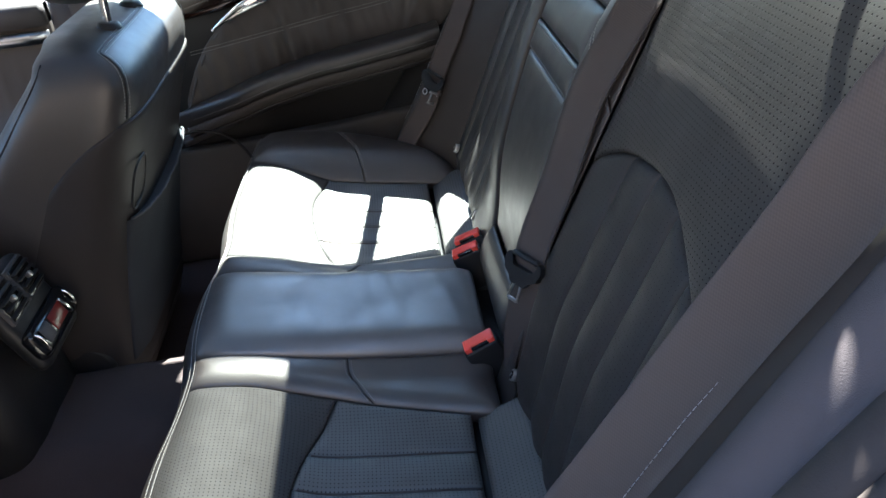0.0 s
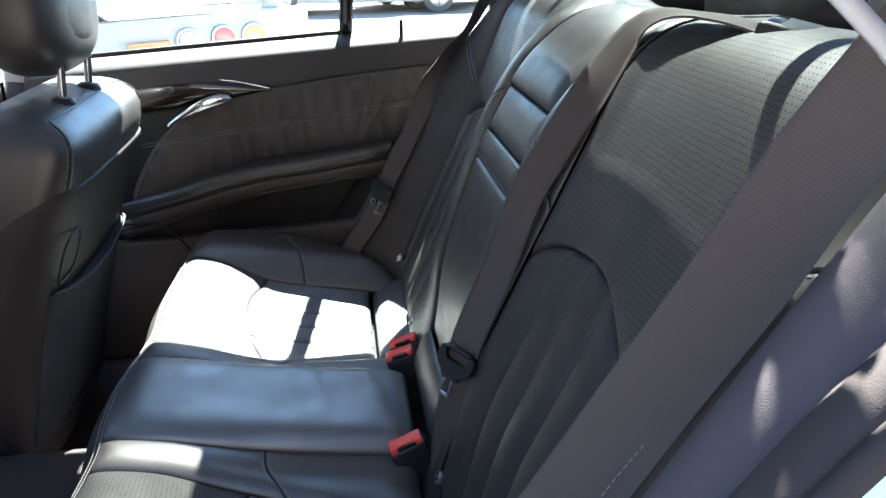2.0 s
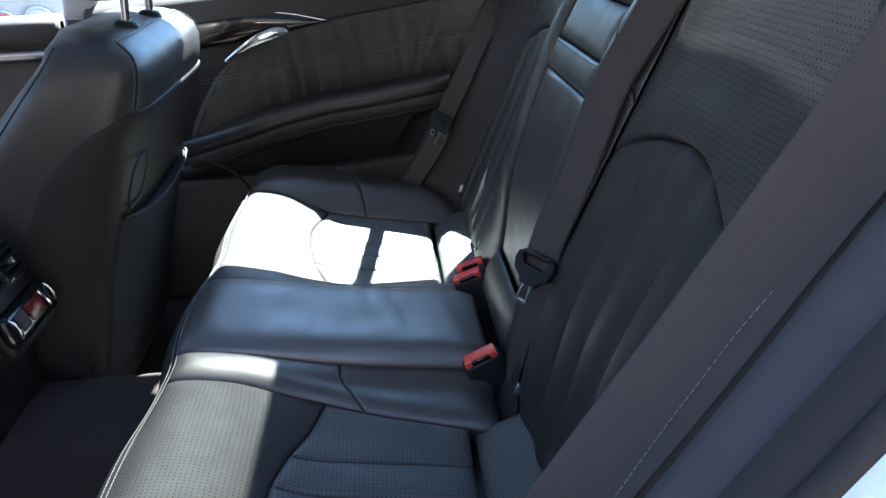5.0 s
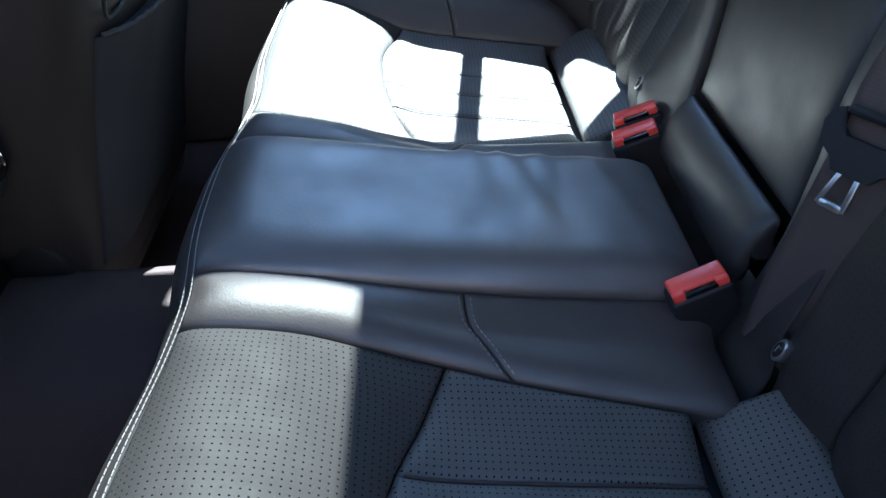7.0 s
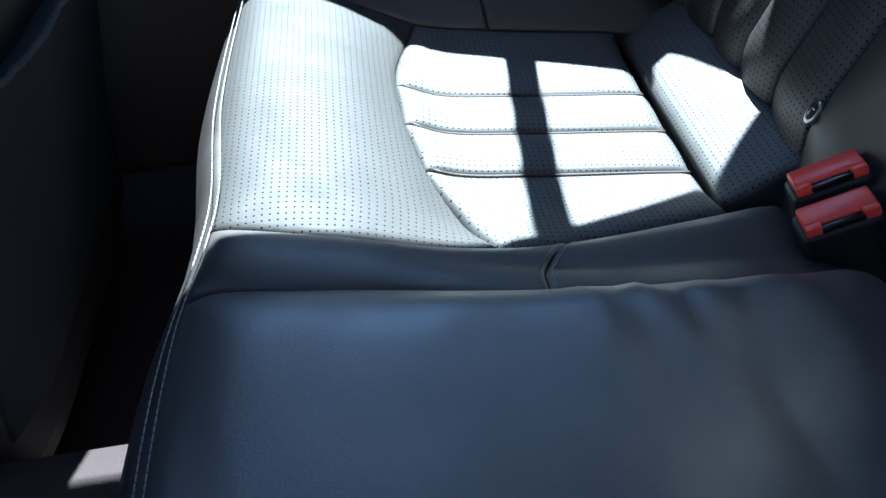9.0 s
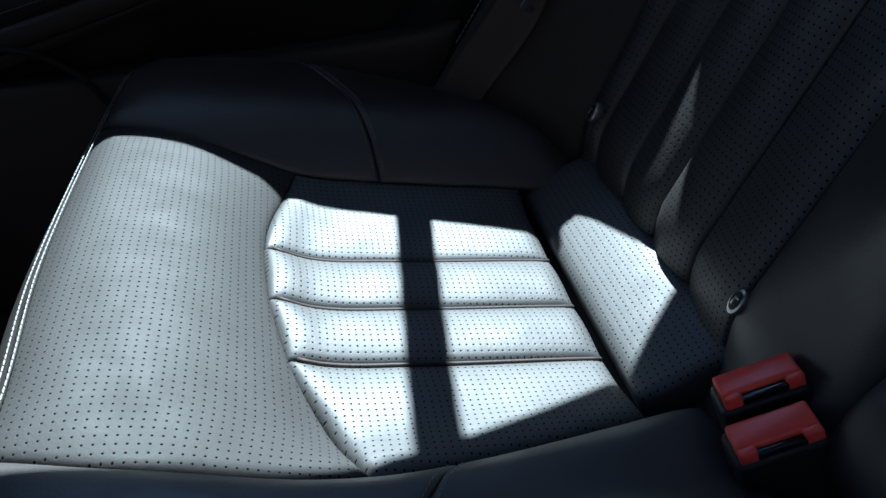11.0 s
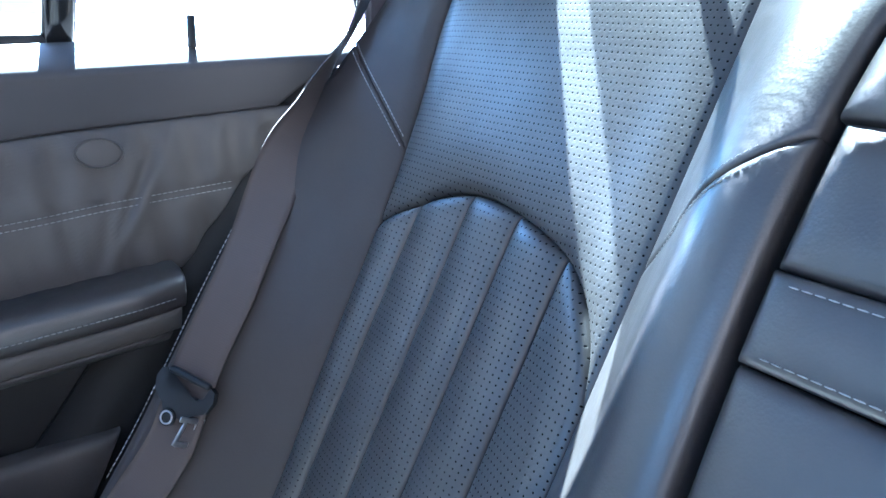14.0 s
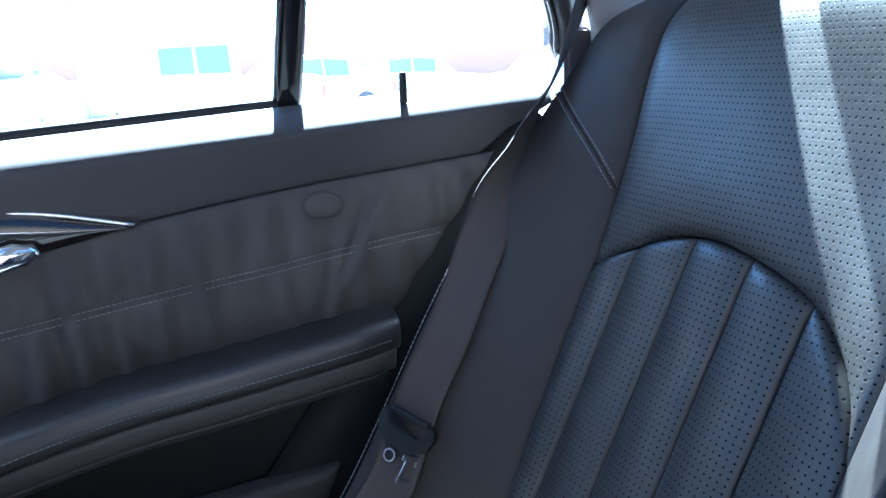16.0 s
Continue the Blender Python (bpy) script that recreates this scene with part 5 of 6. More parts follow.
# ---- floor, tunnel and body shell ----
verts, faces = [], []
rows_ = [(-0.80, 0.14), (-0.74, 0.12), (-0.30, 0.11), (-0.19, 0.13), (-0.145, 0.22), (-0.12, 0.285), (-0.08, 0.308), (0.0, 0.312), (0.08, 0.308), (0.12, 0.285), (0.145, 0.22), (0.19, 0.13), (0.30, 0.11), (0.74, 0.12), (0.80, 0.14)]
for i in range(41):
    x = lerp(-1.9, 0.25, i / 40)
    for y, z in rows_:
        verts.append(Vector((x, y, z)))
m_ = len(rows_)
for i in range(40):
    for k in range(m_ - 1):
        q = i * m_ + k
        faces.append((q, q + 1, q + m_ + 1, q + m_))
base = len(verts)
verts += [v + Vector((0, 0, -0.05)) for v in verts]
faces += [tuple(base + q for q in f[::-1]) for f in faces]
for ln in (list(range(0, base, m_)), list(range(m_ - 1, base, m_)), list(range(m_)), list(range(base - m_, base))):
    faces += [(a, b, base + b, base + a) for a, b in zip(ln, ln[1:])]
tagged(link("floor", verts, faces, CARPET), "dark carpeted car floor with the raised centre tunnel", "floor", kind="structure")


def wall(name, size, at, mat, label, category="car body"):
    return tagged(part(name, boxed(size, pose(*at), 0.012), mat), label, category, kind="structure")


wall("wall_right", (1.30, 0.06, 0.70), (-1.42, 0.805, 0.39), PLASTIC, "dark trim of the front passenger door")
wall("wall_right_rear", (1.00, 0.05, 0.80), (0.76, 0.800, 0.44), PAINT, "silver rear quarter panel")
wall("wall_left_front", (1.30, 0.06, 0.80), (-1.42, -0.805, 0.44), PLASTIC, "dark trim of the front driver door")
wall("wall_bulkhead", (0.05, 1.54, 0.85), (-2.02, 0, 0.50), PLASTIC, "dark bulkhead under the windscreen")
wall("quarter_trim_right", (0.50, 0.02, 0.16), (0.470, 0.716, 0.840), JAMB, "dark quarter trim behind the far backrest wing", "trim")
wall("wall_boot", (0.04, 1.50, 0.85), (1.02, 0, 0.46), PLASTIC, "boot bulkhead")
wall("wall_sill_left", (0.85, 0.07, 0.13), (-0.52, -0.79, 0.08), PAINT, "silver door sill of the open doorway")
wall("underbody", (3.1, 1.6, 0.04), (-0.5, 0, 0.03), PLASTIC, "underside of the car")

for side in (1.0, -1.0):
    name = "pillar_right" if side > 0 else "pillar_left"
    th = empty(name, "light grey centre door pillar trim", "door pillar", kind="structure")
    for nm, z0, z1, mat_ in (("lower_cover", 0.12, 0.765, SOFT), ("cover", 0.768, 1.17, HEADLINER)):
        pts = [(-0.77 + 0.10 * max(0.0, z - 0.6), side * (0.74 if z < 0.86 else 0.74 - 0.36 * (z - 0.86)), z) for z in [lerp(z0, z1, i / 12) for i in range(13)]]
        sweep(nm, [Vector(p) for p in pts], [(-0.034, -0.02), (0.034, -0.02), (0.034, 0.006), (0.024, 0.018), (-0.024, 0.018), (-0.034, 0.006)], mat_, th, "", Vector((0, -side, 0)))
    frontd = empty("front_door", "dark front door trim with a pale metal strip and pleated leather", "car door", "front doors")
    def fd(u, v):
        x, z = lerp(-1.75, -0.800, u), lerp(0.20, 0.765, v)
        fold = 0.003 * math.sin(x * 150 + 2 * math.sin(8 * z)) * smooth(0.5, 0.56, v) * smooth(0.82, 0.76, v)
        return Vector((x, side * (0.735 - 0.05 * math.exp(-((v - 0.52) / 0.05) ** 2) - fold), z)), Vector((0, -side, 0))
    panel("trim_panel", fd, 70, 30, LEATHER_DOOR, frontd, 0.004)
    sweep("sill_trim", [Vector((lerp(-1.75, -0.800, i / 12), side * 0.735, 0.752)) for i in range(13)], [(-0.030, -0.026), (0.026, -0.026), (0.030, 0.006), (0.020, 0.022), (-0.030, 0.026)], SOFT, frontd, "dark grey soft sill trim", Vector((0, 0, 1)))
    sweep("metal_strip", [Vector((lerp(-1.75, -0.800, i / 12), side * 0.722, 0.702)) for i in range(13)], [(-0.002, -0.013), (0.004, -0.013), (0.004, 0.013), (-0.002, 0.013)], STEEL, frontd, "pale metal trim strip", UP)

# the open near door, swung out on its front hinges
opened = empty("open_rear_door", "open rear door with dark trim, swung out beside the doorway", "car door")
swing = Matrix.Translation((-0.76, -0.80, 0)) @ pose(0, 0, 0, 0, 0, -68)
bm = bmesh.new()
box(bm, (0.98, 0.06, 0.72), swing @ pose(0.50, -0.03, 0.48), 0.02)
part("outer_skin", bm, PAINT, opened)
bm = bmesh.new()
box(bm, (0.92, 0.05, 0.64), swing @ pose(0.49, 0.025, 0.48), 0.02)
part("inner_trim", bm, LEATHER_DOOR, opened)
bm = bmesh.new()
box(bm, (0.60, 0.06, 0.07), swing @ pose(0.50, 0.07, 0.56), 0.025, 3)
part("armrest", bm, LEATHER, opened)
bm = bmesh.new()
for a_, b_ in (((0.02, 0.0, 0.84), (0.10, 0.0, 1.19)), ((0.10, 0.0, 1.19), (0.66, 0.0, 1.18)), ((0.66, 0.0, 1.18), (0.95, 0.0, 0.90))):
    a_, b_ = Vector(a_), Vector(b_)
    box(bm, (0.035, 0.04, (b_ - a_).length + 0.03), swing @ Matrix.Translation((a_ + b_) / 2) @ (b_ - a_).to_track_quat("Z", "Y").to_matrix().to_4x4(), 0.008)
part("window_frame", bm, GLOSS, opened)

# ---- front seats ----
HEM = grained("frayed_grey_hem", (0.075, 0.078, 0.085), 0.95, 0.1, 500.0, 0.001, 0.4)
BOXY = 5.2
for side in (1.0, -1.0):
    cy = side * 0.355
    dx = 0.038 if side > 0 else -0.100
    fs = empty("front_seat", "black leather front seat seen from behind, with a map pocket", "car seat", "front seats")
    rear_x = curve1([(z, x + dx) for z, x in ((0.20, -0.665), (0.30, -0.648), (0.48, -0.602), (0.62, -0.554), (0.70, -0.521), (0.75, -0.511), (0.775, -0.517), (0.79, -0.534), (0.802, -0.560), (0.81, -0.600))])
    half_w = curve1([(0.20, 0.235), (0.40, 0.250), (0.60, 0.247), (0.70, 0.243), (0.76, 0.232), (0.79, 0.212), (0.802, 0.190), (0.81, 0.150)])
    half_d = curve1([(0.20, 0.150), (0.45, 0.150), (0.60, 0.132), (0.70, 0.106), (0.75, 0.086), (0.79, 0.060), (0.802, 0.042), (0.81, 0.022)])
    zs = [0.20, 0.26, 0.32, 0.38, 0.44, 0.50, 0.56, 0.62, 0.66, 0.70, 0.73, 0.755, 0.775, 0.79, 0.797, 0.802, 0.806, 0.81]
    loft("backrest", [((rear_x(z) - half_d(z), cy, z), half_d(z), half_w(z)) for z in zs], LEATHER, fs, "", BOXY, 88)

    def round_back(z, th, a):
        """Place and normal on the backrest's side, turned by th from straight behind towards the sign of a."""
        c_, q = math.cos(th), math.sin(th) ** (2 / BOXY)
        k = math.copysign(abs(c_) ** (2 / BOXY), c_)
        n = Vector((math.copysign(abs(k) ** (BOXY - 1), c_) / half_d(z), math.copysign(q ** (BOXY - 1), a) / half_w(z), 0)).normalized()
        return Vector((rear_x(z) - half_d(z) * (1 - k), cy + math.copysign(q * half_w(z), a), z)), n

    # hard back cover, its top edge falling away forward along the sides
    cover_top = curve1([(0.0, 0.704), (0.028, 0.701), (0.052, 0.691), (0.079, 0.677), (0.100, 0.657), (0.121, 0.626), (0.132, 0.590), (0.140, 0.550), (0.146, 0.48), (0.155, 0.38), (0.20, 0.30)])
    def cover(u, v):
        a = lerp(-1.0, 1.0, u)
        th = abs(a) ** 0.9 * 1.95
        ahead = half_d(0.55) * (1 - math.copysign(abs(math.cos(th)) ** (2 / BOXY), math.cos(th)))
        p, n = round_back(lerp(0.22, cover_top(ahead), v), th, a)
        return p + n * 0.0030, n
    panel("back_cover", cover, 150, 40, SHELL, fs, 0.0030, 0.002, 0.02, label="dark brown moulded back cover")

    def pocket(u, v):
        z0 = lerp(0.27, 0.540 - 0.014 * math.sin(math.pi * u), v)
        y = cy + lerp(-0.205, 0.165, u)
        q = abs(y - cy) / half_w(z0)
        sag = 0.016 * v ** 3 * math.sin(math.pi * u) ** 0.5 + 0.003 * noise.noise(Vector((y * 16, z0 * 10, 2)))
        return Vector((rear_x(z0) + 0.009 - half_d(z0) * (1 - (1 - q ** BOXY) ** (1 / BOXY)) + sag, y, z0)), Vector((1, 0, 0.2)).normalized()
    panel("map_pocket", pocket, 40, 24, POCKET, fs, 0.002, label="sagging dark cloth map pocket")
    rim = []
    for i in range(121):
        p = pocket(i / 120, 1.0)[0]
        rim.append(p + Vector((0.002, 0, 0.002 + 0.0022 * noise.noise(Vector((p.y * 90, 3, side))))))
    sweep("pocket_hem", rim, ring_shape(0.0024, 6), HEM, fs, "frayed pale grey hem")

    if side > 0:
        loop = []
        for i in range(49):
            a = 2 * math.pi * i / 48
            z = 0.592 + 0.038 * math.copysign(abs(math.sin(a)) ** 0.7, math.sin(a))
            loop.append(Vector((rear_x(z) + 0.0040, cy - 0.178 + 0.040 * math.copysign(abs(math.cos(a)) ** 0.7, math.cos(a)), z)))
        sweep("recess_rim", loop, ring_shape(0.0022, 6), PLASTIC, fs, "moulded rim of a recess in the back cover", Vector((1, 0, 0)))

    # seam up both rear corners and along the top of the back
    def corner(z, a):
        p, n = round_back(z, math.radians(47), a)
        return p, (n + Vector((0, 0, 0.2 + 2.0 * smooth(0.74, 0.80, z)))).normalized()
    line_ = [corner(z, -1) for z in (0.706, 0.72, 0.74, 0.76, 0.775, 0.787, 0.795)]
    across = []
    for y in (-0.15, -0.10, -0.05, 0.0, 0.05, 0.10, 0.15):
        across.append((Vector((rear_x(0.797) - 0.002, cy + y, 0.7975)), Vector((0.6, 0, 0.8))))
    line_ = line_ + across + [corner(z, 1) for z in (0.795, 0.787, 0.775, 0.76, 0.74, 0.72, 0.706)]
    path = spline([p + n * 0.0006 for p, n in line_], 120)
    sweep("back_seam", path, ring_shape(0.0016, 6), PLASTIC, fs)
    for off in (-0.005, 0.005):
        row = []
        for k, (p, n) in enumerate(line_):
            a_, b_ = line_[max(0, k - 1)][0], line_[min(len(line_) - 1, k + 1)][0]
            row.append((p + (b_ - a_).normalized().cross(n) * off + n * 0.0012, n))
        stitches("back_seam_thread", [row], fs, length=0.0036, gap=0.0014, thick=0.0004)
    # seam along the front of the side bolster
    for a in (-1, 1):
        path = spline([round_back(z, th, a)[0] for z, th in ((0.52, 1.90), (0.62, 1.95), (0.70, 1.98), (0.75, 2.0), (0.78, 1.95), (0.795, 1.8))], 40)
        sweep("bolster_seam", path, ring_shape(0.0016, 6), PLASTIC, fs)

    head = loft("headrest", pillow((-0.600 + dx, cy, 0.934), 0.068, 0.142, 0.097, 18, 2.6), LEATHER, fs, "", 3.0, 44)
    def hback(u, v):
        z, y = lerp(0.868, 0.995, v), cy + lerp(-0.118, 0.118, u)
        return Vector((-0.540 + dx - 0.020 * (2 * u - 1) ** 2 - 0.012 * (2 * v - 1) ** 2, y, z)), Vector((1, 0, 0))
    panel("headrest_back", hback, 30, 20, LEATHER, head, 0.010, 0.012, 0.04)
    for s2 in (-1, 1):
        part("headrest_post", turned(0.0065, 0.12, pose(-0.562 + dx, cy + s2 * 0.068, 0.845, 0, 6, 0), 16), CHROME, fs, "chrome headrest post")
        part("post_collar", turned(0.021, 0.010, pose(-0.566 + dx, cy + s2 * 0.068, 0.806, 0, 6, 0), 24, 0.003, 0.015), PLASTIC, fs, "black plastic collar")
    loft("seat_cushion", [((-0.93 + dx, cy, 0.22), 0.24, 0.235), ((-0.93 + dx, cy, 0.34), 0.26, 0.25), ((-0.93 + dx, cy, 0.40), 0.255, 0.245), ((-0.93 + dx, cy, 0.425), 0.22, 0.21)], LEATHER, fs, "", 4.0, 44)
    for s2 in (-1, 1):
        part("seat_rail", boxed((0.45, 0.05, 0.08), pose(-0.97 + dx, cy + s2 * 0.17, 0.165), 0.01), PLASTIC, fs)
    if side > 0:
        bm = turned(0.048, 0.03, pose(-0.728 + dx, cy - side * 0.235, 0.292, 90, 0, 0), 40, 0.006)
        part("hinge_cover", bm, PLASTIC, fs, "round black hinge cover")


# ---- centre console with rear vents ----
con = empty("centre_console", "black centre console with rear air vents and temperature dials", "centre console")
sections = [((-0.93, 0.005, 0.26), 0.24, 0.125), ((-0.92, 0.005, 0.40), 0.225, 0.110), ((-0.93, 0.005, 0.50), 0.215, 0.105), ((-0.94, 0.005, 0.58), 0.200, 0.100), ((-0.95, 0.005, 0.61), 0.180, 0.090)]
loft("body", sections, PLASTIC, con, "", 6.0, 48)
tilt = Matrix.Translation((-0.674, 0.012, 0.492)) @ pose(0, 0, 0, 0, -22, 0)
part("vent_bezel", boxed((0.030, 0.132, 0.140), tilt @ pose(-0.006, 0, -0.002), 0.012, 3), PLASTIC, con, "black vent surround")
for sy in (-1, 1):
    vent = part("vent_frame", boxed((0.010, 0.058, 0.056), tilt @ pose(0.008, sy * 0.0305, 0.034), 0.004), SOFT, con, "dark grey vent frame")
    part("vent_throat", boxed((0.004, 0.050, 0.048), tilt @ pose(0.0125, sy * 0.0305, 0.034), 0.002), GLOSS, vent)
    for k in range(4):
        part("slat", boxed((0.010, 0.049, 0.0030), tilt @ pose(0.0145, sy * 0.0305, 0.0175 + 0.011 * k, 0, 22, 0), 0.001), PLASTIC, vent)
    part("vane_tab", boxed((0.010, 0.007, 0.009), tilt @ pose(0.019, sy * 0.0305, 0.034), 0.002), STEEL, vent, "pale vane tab")
pod = part("control_strip", boxed((0.026, 0.134, 0.050), tilt @ pose(0.008, 0, -0.034), 0.012, 4), GLOSS, con, "gloss black control pod")
part("display_window", boxed((0.004, 0.044, 0.024), tilt @ pose(0.0205, 0.006, -0.032), 0.001), CAR_RED, pod, "dull red display window")
part("chrome_lever", boxed((0.005, 0.006, 0.030), tilt @ pose(0.022, 0.034, -0.034, 14, 0, 0), 0.002), CHROME, pod, "chrome lever")
part("rocker", boxed((0.006, 0.026, 0.026), tilt @ pose(0.0205, -0.034, -0.032), 0.004, 3), SOFT, pod, "grey rocker switch")
for sy in (-1, 1):
    arc = [tilt @ Vector((0.010 + 0.014 * math.sin(a), sy * 0.056, -0.034 + 0.019 * math.cos(a))) for a in [lerp(0.15, math.pi - 0.5, i / 20) for i in range(21)]]
    sweep("thumb_wheel", arc, ring_shape(0.0022, 8), CHROME, pod, "chrome edge of the thumb wheel", Vector((0, 1, 0)))


# ---- outside ----
GROUND = -0.24
GROUND_M = grained("pale_dusty_concrete", (0.20, 0.172, 0.145), 0.9, 0.2, 60.0, 0.01, 0.2)
WHITE_PAINT, _, _, _b = material("white_vehicle_paint", (0.72, 0.72, 0.71), 0.3)
_b.inputs["Coat Weight"].default_value = 0.5
WORN_WHITE = grained("weathered_white_panel", (0.36, 0.36, 0.345), 0.6, 0.3, 40.0, 0.002, 0.12)
CAR_GLASS, _, _, _ = material("dark_car_glass", (0.20, 0.27, 0.28), 0.25, 0.0, 0.2)
# rubber lightened to stand in for glare over the bright yard
TYRE = grained("glare_lifted_tyre_rubber", (0.085, 0.08, 0.075), 0.85)
AMBER, _, _, _ = material("amber_lens", (0.55, 0.27, 0.12), 0.2)
RED_LENS, _, _, _ = material("red_lens", (0.42, 0.12, 0.11), 0.2)
PINK = grained("faded_pink_wall", (0.36, 0.21, 0.26), 0.9, 0.1, 12.0, 0.01, 0.15)
# for the added near-side wall that throws warm, dim light inside
BROWN_BOUNCE = grained("brown_bounce_surface", (0.085, 0.066, 0.056), 0.9, 0.1, 12.0, 0.01, 0.15)
GREY_PAINT, _, _, _ = material("grey_bumper", (0.22, 0.22, 0.22), 0.6)

bm = bmesh.new()
bmesh.ops.create_grid(bm, x_segments=2, y_segments=2, size=400.0, matrix=pose(0, 0, GROUND))
tagged(part("ground", bm, GROUND_M), "pale dusty concrete car park", "ground", kind="structure")


def wheel(parent, at, r=0.32, w=0.21):
    tyre = part("tyre", turned(r, w, pose(*at, 90, 0, 0), 32, 0.03), TYRE, parent, "black tyre")
    part("rim", turned(r * 0.64, w + 0.012, pose(*at, 90, 0, 0), 24, 0.012), STEEL, tyre, "silver wheel rim")
    for k in range(6):
        m = Matrix.Translation(at) @ pose(0, 0, 0, 0, 60 * k, 0)
        part("spoke", boxed((0.035, w + 0.026, r * 0.5), m @ pose(0, 0, r * 0.3), 0.006), GREY_PAINT, tyre)


def vehicle(label, profile, roofline, length, width, paint):
    """A parked car along local x, nose to -x; profile and roofline are heights along its length."""
    car = empty("parked_car", label, "car", "parked cars")
    prof, top = curve1(profile), curve1(roofline)
    n, nv = 40, 12
    verts, faces = [], []
    for i in range(n + 1):
        x = lerp(-length / 2, length / 2, i / n)
        belt = prof(x)
        e = 1 - 0.10 * abs(2 * i / n - 1) ** 4
        ring = [(-width / 2 * e * 0.92, 0.22), (-width / 2 * e, 0.42), (-width / 2 * e, belt * 0.8), (-width / 2 * e * 0.94, belt), (-width / 2 * e * 0.5, belt + 0.03), (0, belt + 0.04),
                (width / 2 * e * 0.5, belt + 0.03), (width / 2 * e * 0.94, belt), (width / 2 * e, belt * 0.8), (width / 2 * e, 0.42), (width / 2 * e * 0.92, 0.22)]
        verts += [Vector((x, a, b)) for a, b in ring]
    m = 11
    for i in range(n):
        for k in range(m):
            faces.append((i * m + k, i * m + (k + 1) % m, (i + 1) * m + (k + 1) % m, (i + 1) * m + k))
    faces += [tuple(range(m))[::-1], tuple(n * m + k for k in range(m))]
    link("body", verts, faces, paint, car)
    xs_ = [x for x, z in roofline]
    verts, faces = [], []
    for i in range(25):
        x = lerp(xs_[0], xs_[-1], i / 24)
        z0, z1 = prof(x) - 0.02, max(top(x), prof(x) + 0.01)
        k = (z1 - z0)
        verts += [Vector((x, -width * 0.47, z0)), Vector((x, -width * 0.47 + 0.22 * k, z1 - 0.03)), Vector((x, -width * 0.3, z1)), Vector((x, width * 0.3, z1)), Vector((x, width * 0.47 - 0.22 * k, z1 - 0.03)), Vector((x, width * 0.47, z0))]
    for i in range(24):
        for k in range(5):
            faces.append((i * 6 + k, i * 6 + k + 1, i * 6 + k + 7, i * 6 + k + 6))
    cabin = link("cabin", verts, faces, paint, car)
    x0, x1 = xs_[1], xs_[-2]
    for s in (-1, 1):
        for a, b in ((0.04, 0.47), (0.52, 0.95)):
            xa, xb = lerp(x0, x1, a), lerp(x0, x1, b)
            vs_ = []
            for x in (xa, xb):
                for t in (0.12, 0.82):
                    z0, z1 = prof(x), top(x)
                    vs_.append(Vector((x, s * (width * 0.47 - 0.22 * (z1 - z0) * t + 0.012), lerp(z0, z1, t))))
            vs_ += [v + Vector((0, -s * 0.02, 0)) for v in vs_]
            link("side_window", vs_, [(0, 1, 3, 2), (4, 6, 7, 5), (0, 4, 5, 1), (2, 3, 7, 6), (0, 2, 6, 4), (1, 5, 7, 3)], CAR_GLASS, cabin, smooth=False)
    for (xa, ta), (xb, tb) in (((xs_[0] + 0.04, 0.1), (xs_[1] - 0.02, 0.94)), ((xs_[-1] - 0.04, 0.1), (xs_[-2] + 0.02, 0.94))):
        vs_ = []
        for x, t in ((xa, ta), (xb, tb)):
            z = max(top(x), prof(x)) + 0.008
            for s in (-1, 1):
                vs_.append(Vector((x, s * width * 0.36, z)))
        vs_ += [v - Vector((0, 0, 0.02)) for v in vs_]
        link("screen", vs_, [(0, 1, 3, 2), (4, 6, 7, 5), (0, 4, 5, 1), (2, 3, 7, 6), (0, 2, 6, 4), (1, 5, 7, 3)], CAR_GLASS, cabin, smooth=False)
    for x in (-length * 0.32, length * 0.30):
        for s in (-1, 1):
            wheel(car, (x, s * (width / 2 - 0.09), 0.32))
    for s in (-1, 1):
        part("headlight", boxed((0.10, 0.36, 0.14), pose(-length / 2 + 0.05, s * (width / 2 - 0.24), 0.62, 0, 0, s * 18), 0.03), STEEL, car, "clear headlight")
        part("tail_light", boxed((0.08, 0.22, 0.20), pose(length / 2 - 0.04, s * (width / 2 - 0.16), 0.72), 0.02), RED_LENS, car, "red tail light")
        part("door_mirror", boxed((0.10, 0.16, 0.12), pose(xs_[1] - 0.15, s * (width / 2 + 0.06), prof(xs_[1]) + 0.05), 0.03), paint, car)
    for x in (-length / 2 + 0.02, length / 2 - 0.02):
        part("bumper", boxed((0.12, width * 0.92, 0.16), pose(x, 0, 0.36), 0.04), GREY_PAINT, car)
    part("grille", boxed((0.04, width * 0.42, 0.10), pose(-length / 2 + 0.01, 0, 0.60), 0.01), GREY_PAINT, car)
    return car


sedan = vehicle("white saloon car parked on the concrete", [(-2.2, 0.66), (-1.9, 0.80), (-0.8, 0.90), (1.4, 0.94), (2.1, 0.92), (2.2, 0.80)], [(-0.95, 0.92), (-0.35, 1.38), (0.5, 1.44), (1.0, 1.36), (1.65, 0.95)], 4.4, 1.74, WHITE_PAINT)
sedan.location = (2.6, 17.2, GROUND)
sedan.rotation_euler = (0, 0, radians(20))
places = [(-3.6, 19.5, 8), (6.6, 20.5, 172), (10.8, 21.0, 15), (15.0, 20.0, 168), (-1.2, 25.0, 94), (7.5, 27.0, 86)]
for x, y, a in places:
    c = copy_thing(sedan, pose(x, y, GROUND, 0, 0, a))
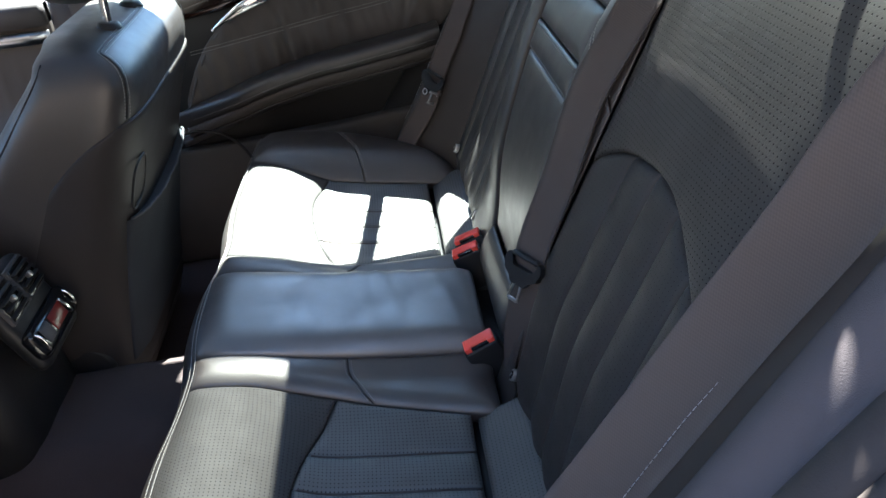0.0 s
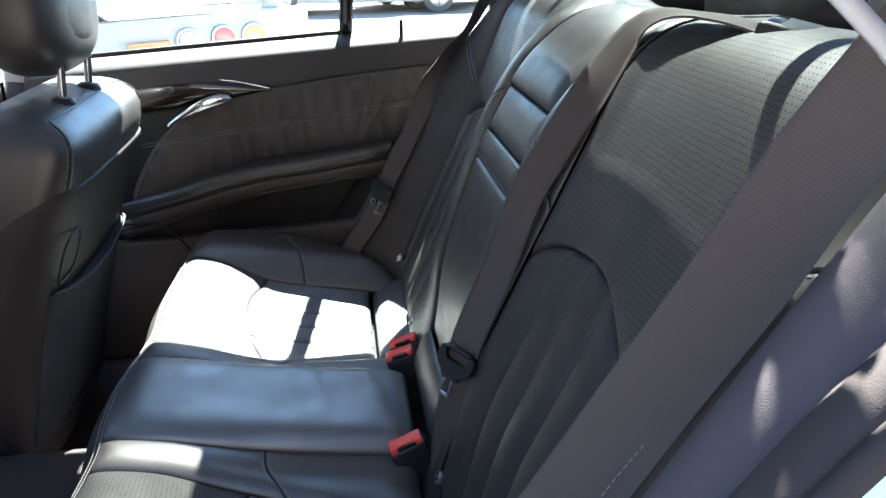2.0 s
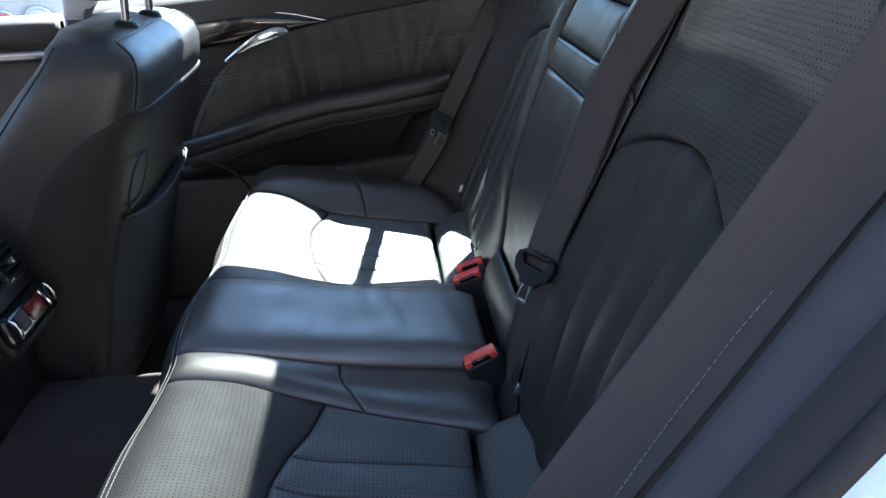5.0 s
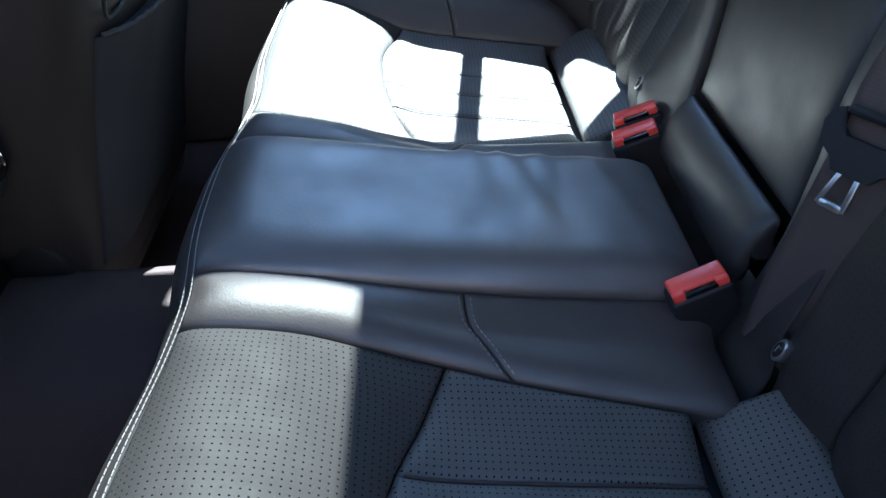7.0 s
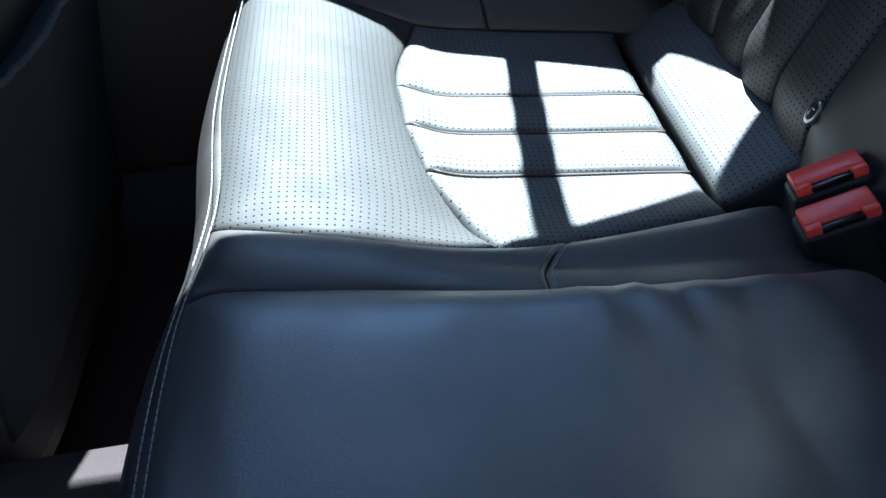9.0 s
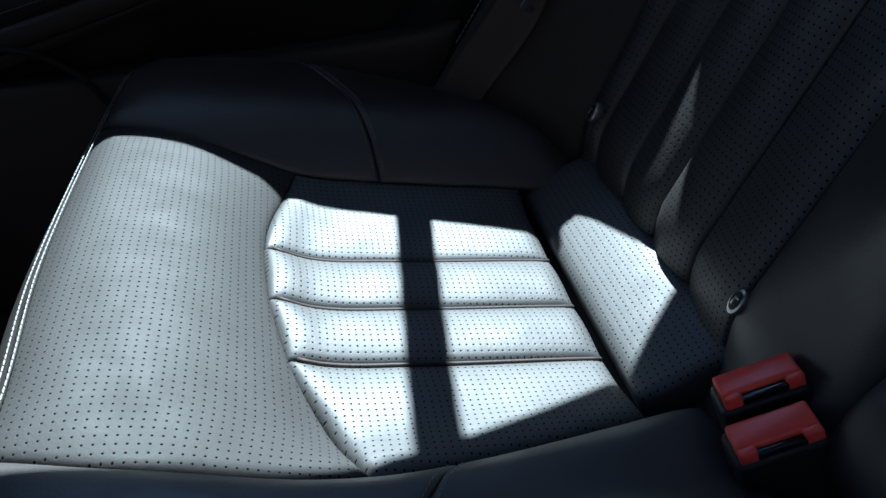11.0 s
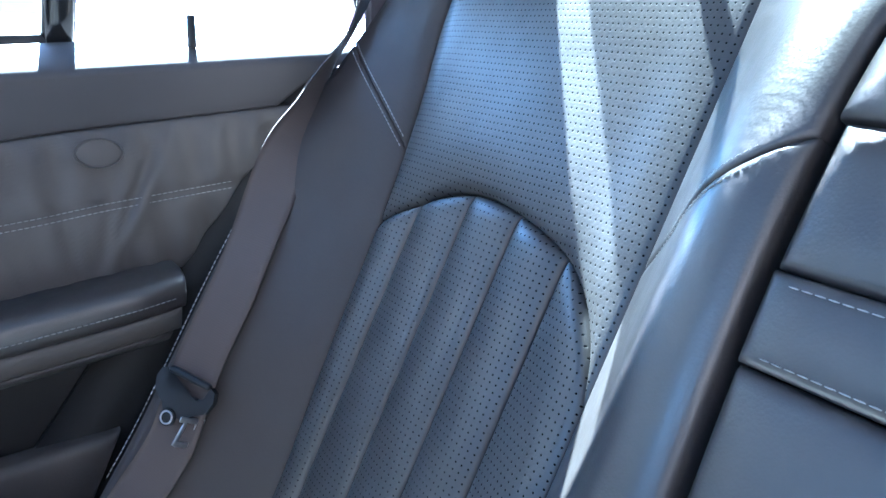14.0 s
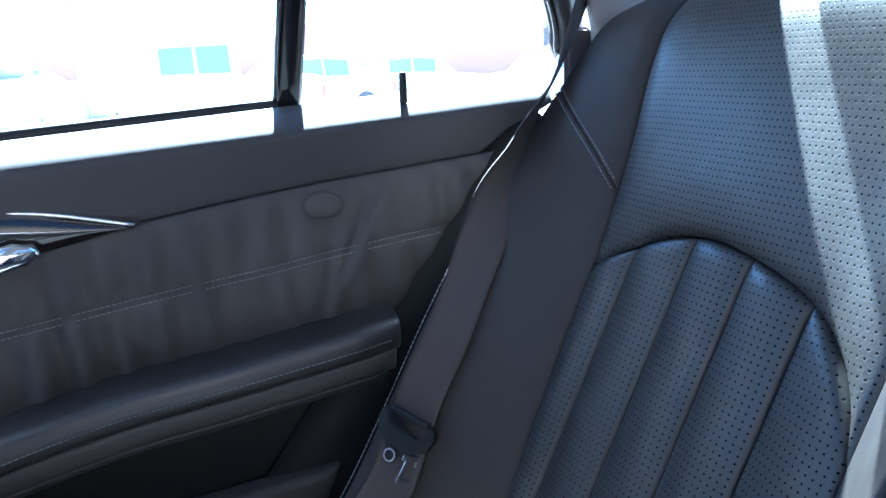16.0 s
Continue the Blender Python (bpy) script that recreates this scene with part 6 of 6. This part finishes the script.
pick = vehicle("white pickup truck parked on the concrete", [(-2.5, 0.75), (-2.3, 0.98), (-1.1, 1.04), (2.4, 1.02), (2.5, 0.98)], [(-1.1, 1.04), (-0.6, 1.66), (0.2, 1.72), (0.75, 1.70), (0.9, 1.05)], 5.0, 1.80, WHITE_PAINT)
pick.location = (0.3, 15.6, GROUND)
pick.rotation_euler = (0, 0, radians(8))

truck = empty("box_truck", "weathered white box truck with a row of round side lamps", "truck")
TX0, TX1, TY = -7.2, -0.62, 3.15
part("box_body", boxed((TX1 - TX0, 2.4, 2.3), pose((TX0 + TX1) / 2, TY + 1.2, 2.02), 0.03), WORN_WHITE, truck, "weathered white box body")
for k in range(8):
    part("side_rib", boxed((0.05, 0.035, 2.2), pose(TX1 - 0.12 - 0.88 * k, TY - 0.012, 2.02), 0.008), WORN_WHITE, truck)
part("lower_rail", boxed((TX1 - TX0 + 0.1, 0.09, 0.13), pose((TX0 + TX1) / 2, TY - 0.02, 0.83), 0.012), WORN_WHITE, truck)
part("lamp_rail", boxed((TX1 - TX0 + 0.40, 0.07, 0.24), pose((TX0 + TX1) / 2 + 0.18, TY + 0.02, 0.60), 0.012), WORN_WHITE, truck, "pale side rail carrying lamps")
for x, m_ in ((-0.53, AMBER), (-0.68, RED_LENS), (-0.85, STEEL), (-1.74, STEEL), (-1.89, RED_LENS), (-2.04, AMBER)):
    lamp = part("lamp_bezel", turned(0.064, 0.03, pose(x, TY - 0.025, 0.60, 90, 0, 0), 28, 0.006), STEEL, truck)
    part("lens", turned(0.052, 0.04, pose(x, TY - 0.032, 0.60, 90, 0, 0), 28, 0.010), m_, lamp)
part("side_marker", boxed((0.20, 0.04, 0.09), pose(-1.04, TY - 0.03, 0.57), 0.012), AMBER, truck, "amber side marker")
part("chassis", boxed((TX1 - TX0, 1.0, 0.25), pose((TX0 + TX1) / 2, TY + 1.2, 0.42), 0.02), GREY_PAINT, truck)
for x in (-1.5, -6.4):
    for y in (TY + 0.25, TY + 2.15):
        wheel(truck, (x, y, GROUND + 0.46), 0.46, 0.26)
part("tail_post", boxed((0.10, 0.10, 1.6), pose(TX1 + 0.22, TY + 0.1, 0.95), 0.01), WORN_WHITE, truck)
TURN = Matrix.Translation((TX1, TY, 0.6)) @ pose(0, 0, 0, 0, -2.5, 16) @ Matrix.Translation((-TX1, -TY, -0.6))
truck.matrix_world = TURN
part("tail_ladder_rung", boxed((0.40, 0.05, 0.05), pose(TX1 + 0.12, TY + 0.1, 1.10), 0.008), WORN_WHITE, truck)

# unseen, added to block sky and bounce brown light through the open doorway
tagged(part("near_bounce_wall", boxed((40.0, 0.25, 3.4), pose(0, -4.2, GROUND + 1.7), 0.02), BROWN_BOUNCE), "unseen brown wall added on the near side to warm and dim the light", "wall", kind="structure")
tagged(part("boundary_wall", boxed((120.0, 0.3, 3.2), pose(10, 36, GROUND + 1.6), 0.02), PINK), "long faded pink wall behind the parked cars", "wall", kind="structure")
